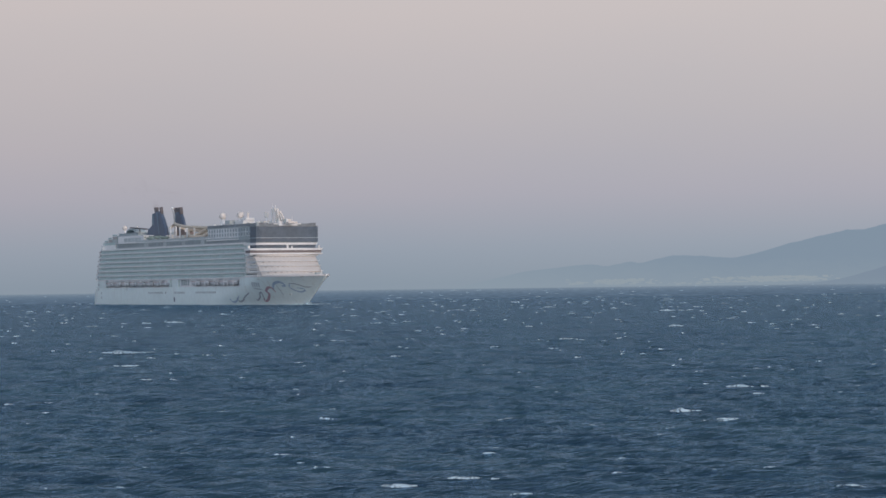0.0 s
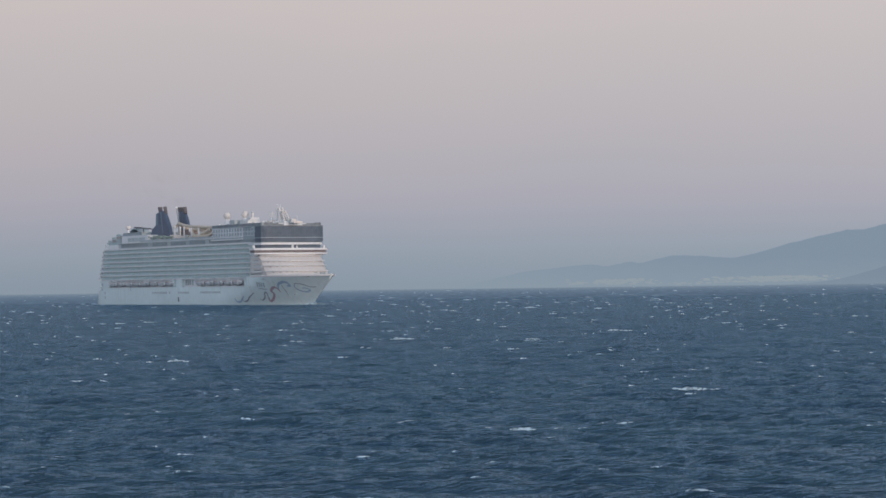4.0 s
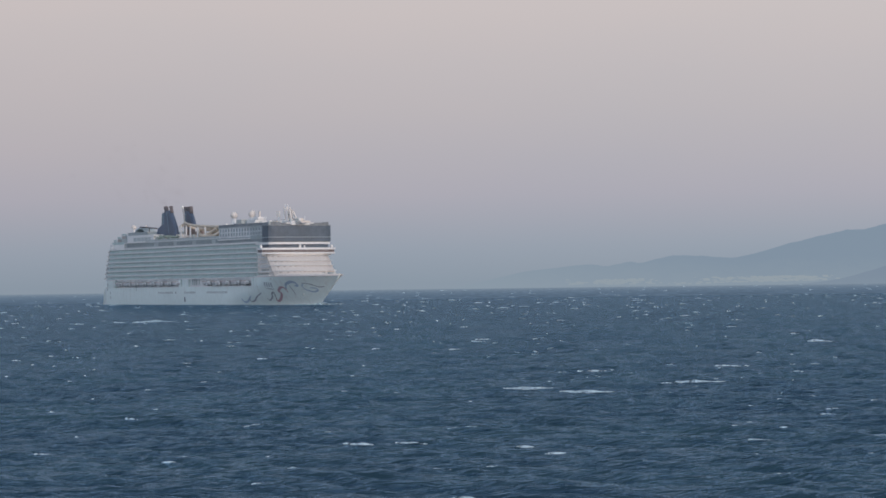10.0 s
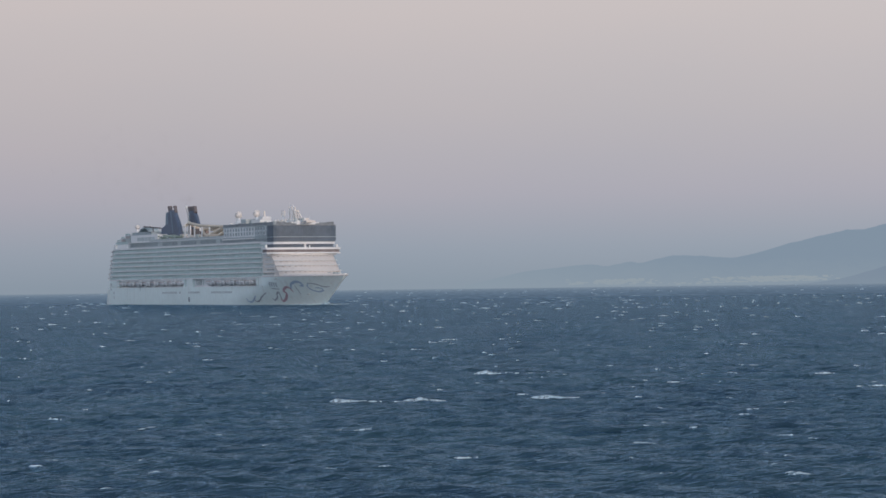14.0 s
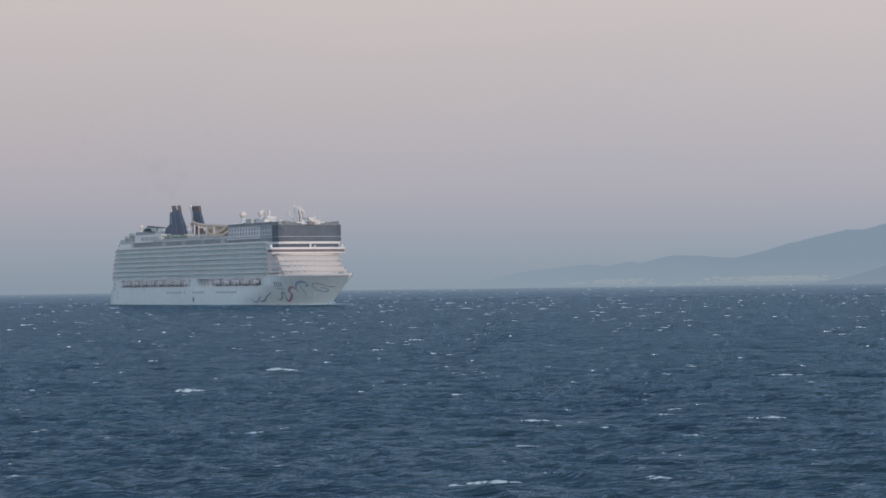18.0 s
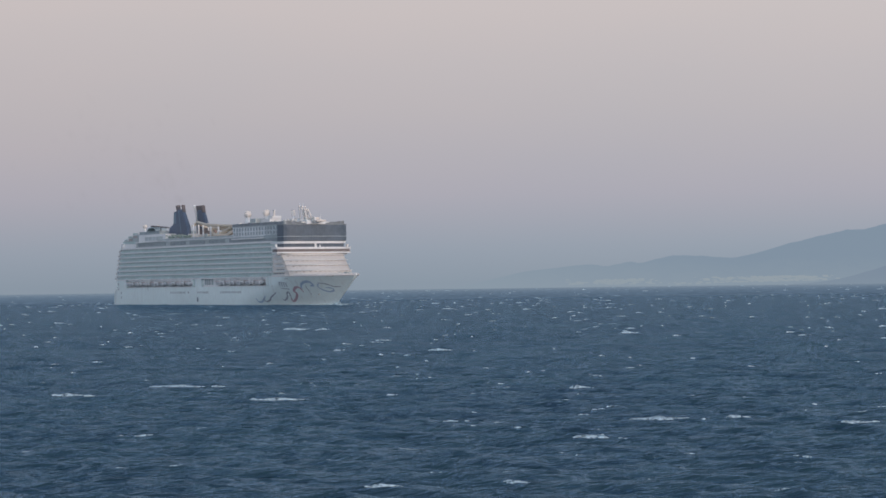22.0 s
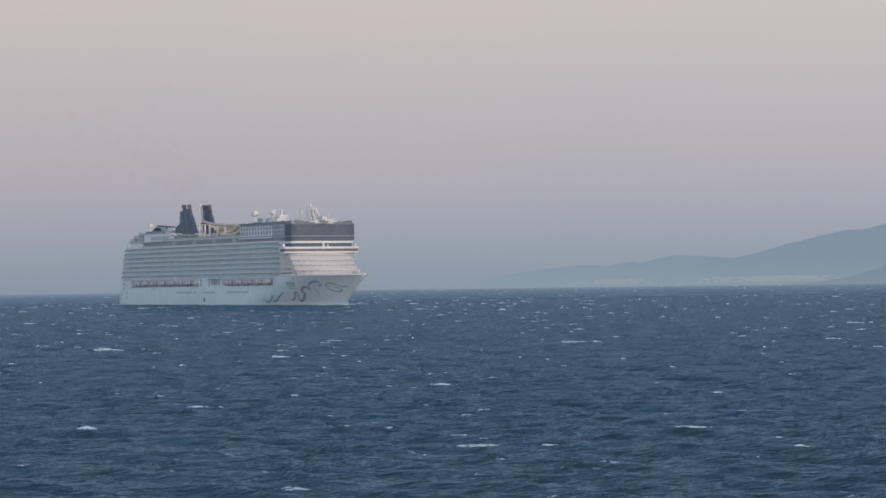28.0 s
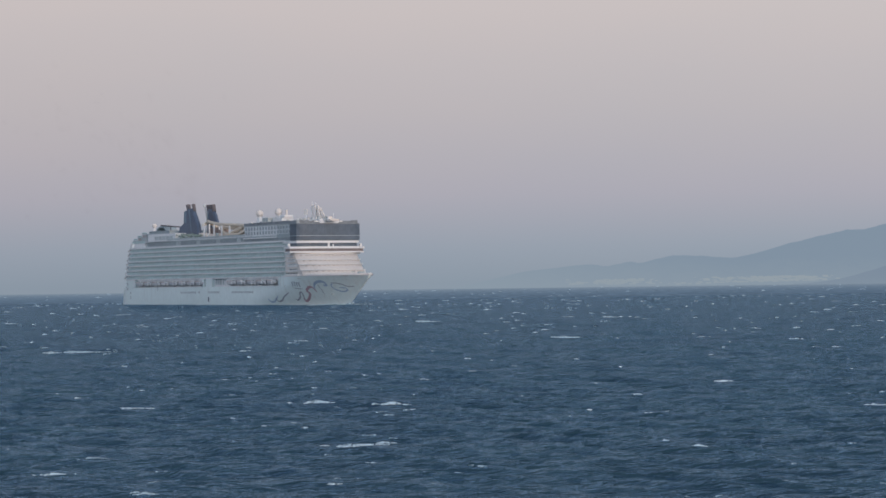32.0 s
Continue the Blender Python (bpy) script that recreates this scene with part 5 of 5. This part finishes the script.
    breaking(21.0, (-9.2, 153.7, 1.7), (16.0, 268.0, 4.6), (31.2, 196.7, 2.7), (-20.6, 191.8, 2.6), (-36.5, 627.2, 6.4), (-47.9, 447.1, 4.6), (-38.6, 239.7, 2.7), (0.0, 137.5, 3.8), (20.4, 131.3, 1.2), (10.6, 180.9, 1.0), (-5.9, 152.6, 1.0), (7.4, 195.2, 1.1))
    breaking(22.0, (10.2, 179.7, 2.2), (31.9, 194.1, 2.4), (-31.0, 280.0, 5.4), (-16.3, 245.0, 3.9), (-1.1, 416.8, 3.8), (17.1, 202.5, 5.1), (-38.0, 628.3, 6.4), (0.3, 203.2, 1.2), (-39.5, 260.2, 3.0), (39.4, 535.1, 3.0), (-3.5, 138.8, 1.6), (14.2, 262.9, 2.4))
    breaking(23.0, (8.8, 175.5, 2.8), (9.2, 267.3, 1.5), (-40.6, 258.0, 2.1), (-9.7, 152.9, 1.7), (-2.2, 138.2, 0.9), (-24.7, 161.9, 0.9), (30.3, 198.5, 1.8), (-27.0, 332.6, 5.3), (18.1, 243.4, 2.5), (-0.7, 471.6, 2.4))
    breaking(24.0, (-201.0, 1440.6, 14.4), (-52.3, 1479.4, 10.8), (12.2, 241.6, 2.2), (-10.9, 152.2, 2.4), (24.6, 418.2, 3.8), (-27.3, 172.1, 1.1), (2.8, 184.0, 2.5), (1.8, 172.7, 1.8), (26.1, 206.3, 2.6), (32.8, 202.9, 1.6), (31.4, 181.1, 1.6), (-3.8, 271.4, 2.8), (-3.4, 477.6, 3.8))
    breaking(25.0, (-14.1, 154.1, 2.5), (26.0, 197.9, 5.0), (-27.1, 191.1, 2.0), (7.7, 172.7, 2.4), (21.6, 405.8, 4.2), (9.0, 236.7, 2.4), (30.5, 178.6, 1.8), (3.8, 182.4, 1.9), (-22.9, 186.7, 1.7), (33.9, 313.7, 1.6), (-55.2, 479.1, 4.9))
    breaking(26.5, (-17.2, 154.7, 1.8), (21.8, 194.9, 2.7), (-10.1, 266.2, 3.0), (13.1, 351.5, 3.2), (1.3, 178.4, 1.6), (-36.2, 473.4, 3.2))
    breaking(28.0, (-160.3, 1321.3, 5.3), (-152.3, 1341.1, 2.9), (-54.5, 1366.5, 5.0), (-61.2, 446.2, 4.1), (-23.4, 232.4, 1.9), (2.0, 172.1, 2.9), (23.5, 462.6, 4.2), (-29.0, 199.6, 1.6), (18.7, 190.3, 2.6), (102.0, 619.0, 4.2), (-25.9, 390.0, 2.7), (-0.5, 276.3, 1.9))
    breaking(29.0, (-8.5, 271.4, 4.3), (-18.2, 148.5, 3.2), (22.7, 467.5, 5.3), (-3.6, 178.7, 2.4), (20.1, 155.1, 1.2), (25.0, 192.7, 1.1), (-63.2, 439.8, 3.0), (87.9, 581.5, 5.3), (95.6, 568.3, 5.2), (24.3, 330.3, 2.6), (-13.5, 406.0, 4.2), (31.0, 301.0, 3.4))
    breaking(30.0, (22.8, 193.9, 4.9), (-62.6, 439.5, 9.0), (88.0, 574.0, 11.8), (-30.8, 181.2, 2.5), (25.7, 504.5, 6.9), (-5.0, 176.5, 2.4), (21.3, 459.4, 5.2), (17.0, 175.1, 1.6), (4.2, 224.1, 1.8), (21.8, 338.2, 2.3), (1.2, 167.6, 1.9))
    breaking(31.0, (19.5, 203.6, 1.9), (-63.7, 432.9, 8.9), (15.2, 174.8, 3.6), (-24.2, 227.5, 4.1), (-5.4, 176.6, 2.8), (28.2, 497.8, 4.0), (55.6, 777.3, 4.4), (-1.0, 262.1, 1.8), (-20.6, 286.0, 3.3), (-59.7, 354.1, 2.0), (20.4, 190.0, 2.4), (21.5, 139.8, 0.8))
    breaking(32.0, (-12.2, 238.1, 2.6), (-5.9, 174.3, 3.0), (-29.0, 230.8, 2.5), (-62.6, 432.5, 8.4), (-6.3, 728.6, 5.0), (30.6, 275.4, 1.8), (24.3, 500.2, 4.6), (-23.8, 150.8, 1.2), (51.5, 768.6, 5.2), (38.4, 220.1, 1.3), (-6.4, 140.8, 0.8), (-5.1, 231.8, 2.1))
    # each puff waits below deck, rises through its stack, drifts astern and comes apart
    for q, wisps in enumerate(PUFFS):
        x, y = ((-79.0, -8.0), (-70.4, -8.0), (-80.0, 8.0))[q % 3]
        born = -7.0 + 1.65 * q
        ages, dxs, zs = (0, 1.0, 2.0, 4.0, 8.0, 14.0, 42.0), (0, 0, -3, -13, -34, -66, -230), (30, 56, 66, 72, 80, 88, 116)
        times = [0.0] + [born + a for a in ages if 0 < born + a < 32] + [32.0]
        for w, wisp in enumerate(wisps):
            r = random.Random(50 * q + w)
            ux, uy, uz = r.uniform(-3.2, 3.2), r.uniform(-2.0, 2.0), r.uniform(-1.4, 1.8)
            walk(wisp, [(t, pose(x + np.interp(t - born, ages, dxs) + ux * max(0.0, t - born - 1.5), y + uy * max(0.0, t - born - 1.5), np.interp(t - born, ages, zs) + uz * max(0.0, t - born - 1.5))) for t in times])
    k = 1.25
    flight = [(0.0, 103, 12.2), (6.0, 24.6, 12.9), (6.9, 13.8, 13.3), (7.3, 9.0, 13.8), (7.5, 6.3, 14.1), (8.0, 0.1, 14.5), (8.5, -5.7, 14.6), (8.8, -9.5, 14.5), (9.2, -14.1, 14.3), (11.0, -35, 13.8), (32.0, -280, 14.0)]
    walk(bird, [(t, pose(x * k, 80 * k, 11.43 + (z - 11.43) * k, 0, 0, 180)) for t, x, z in flight])
    for wing, side in zip(WINGS, (-1, 1)):
        rows = [(0.0, pose(0, 0, 0, side * 10))]
        for i in range(34):
            t = 6.4 + 0.1 * i
            rows.append((t, pose(0, 0, 0, side * (12 + 32 * math.cos(2 * math.pi * (t - 8.0) / 0.4)))))
        rows.append((32.0, pose(0, 0, 0, side * 10)))
        walk(wing, rows)


motions()
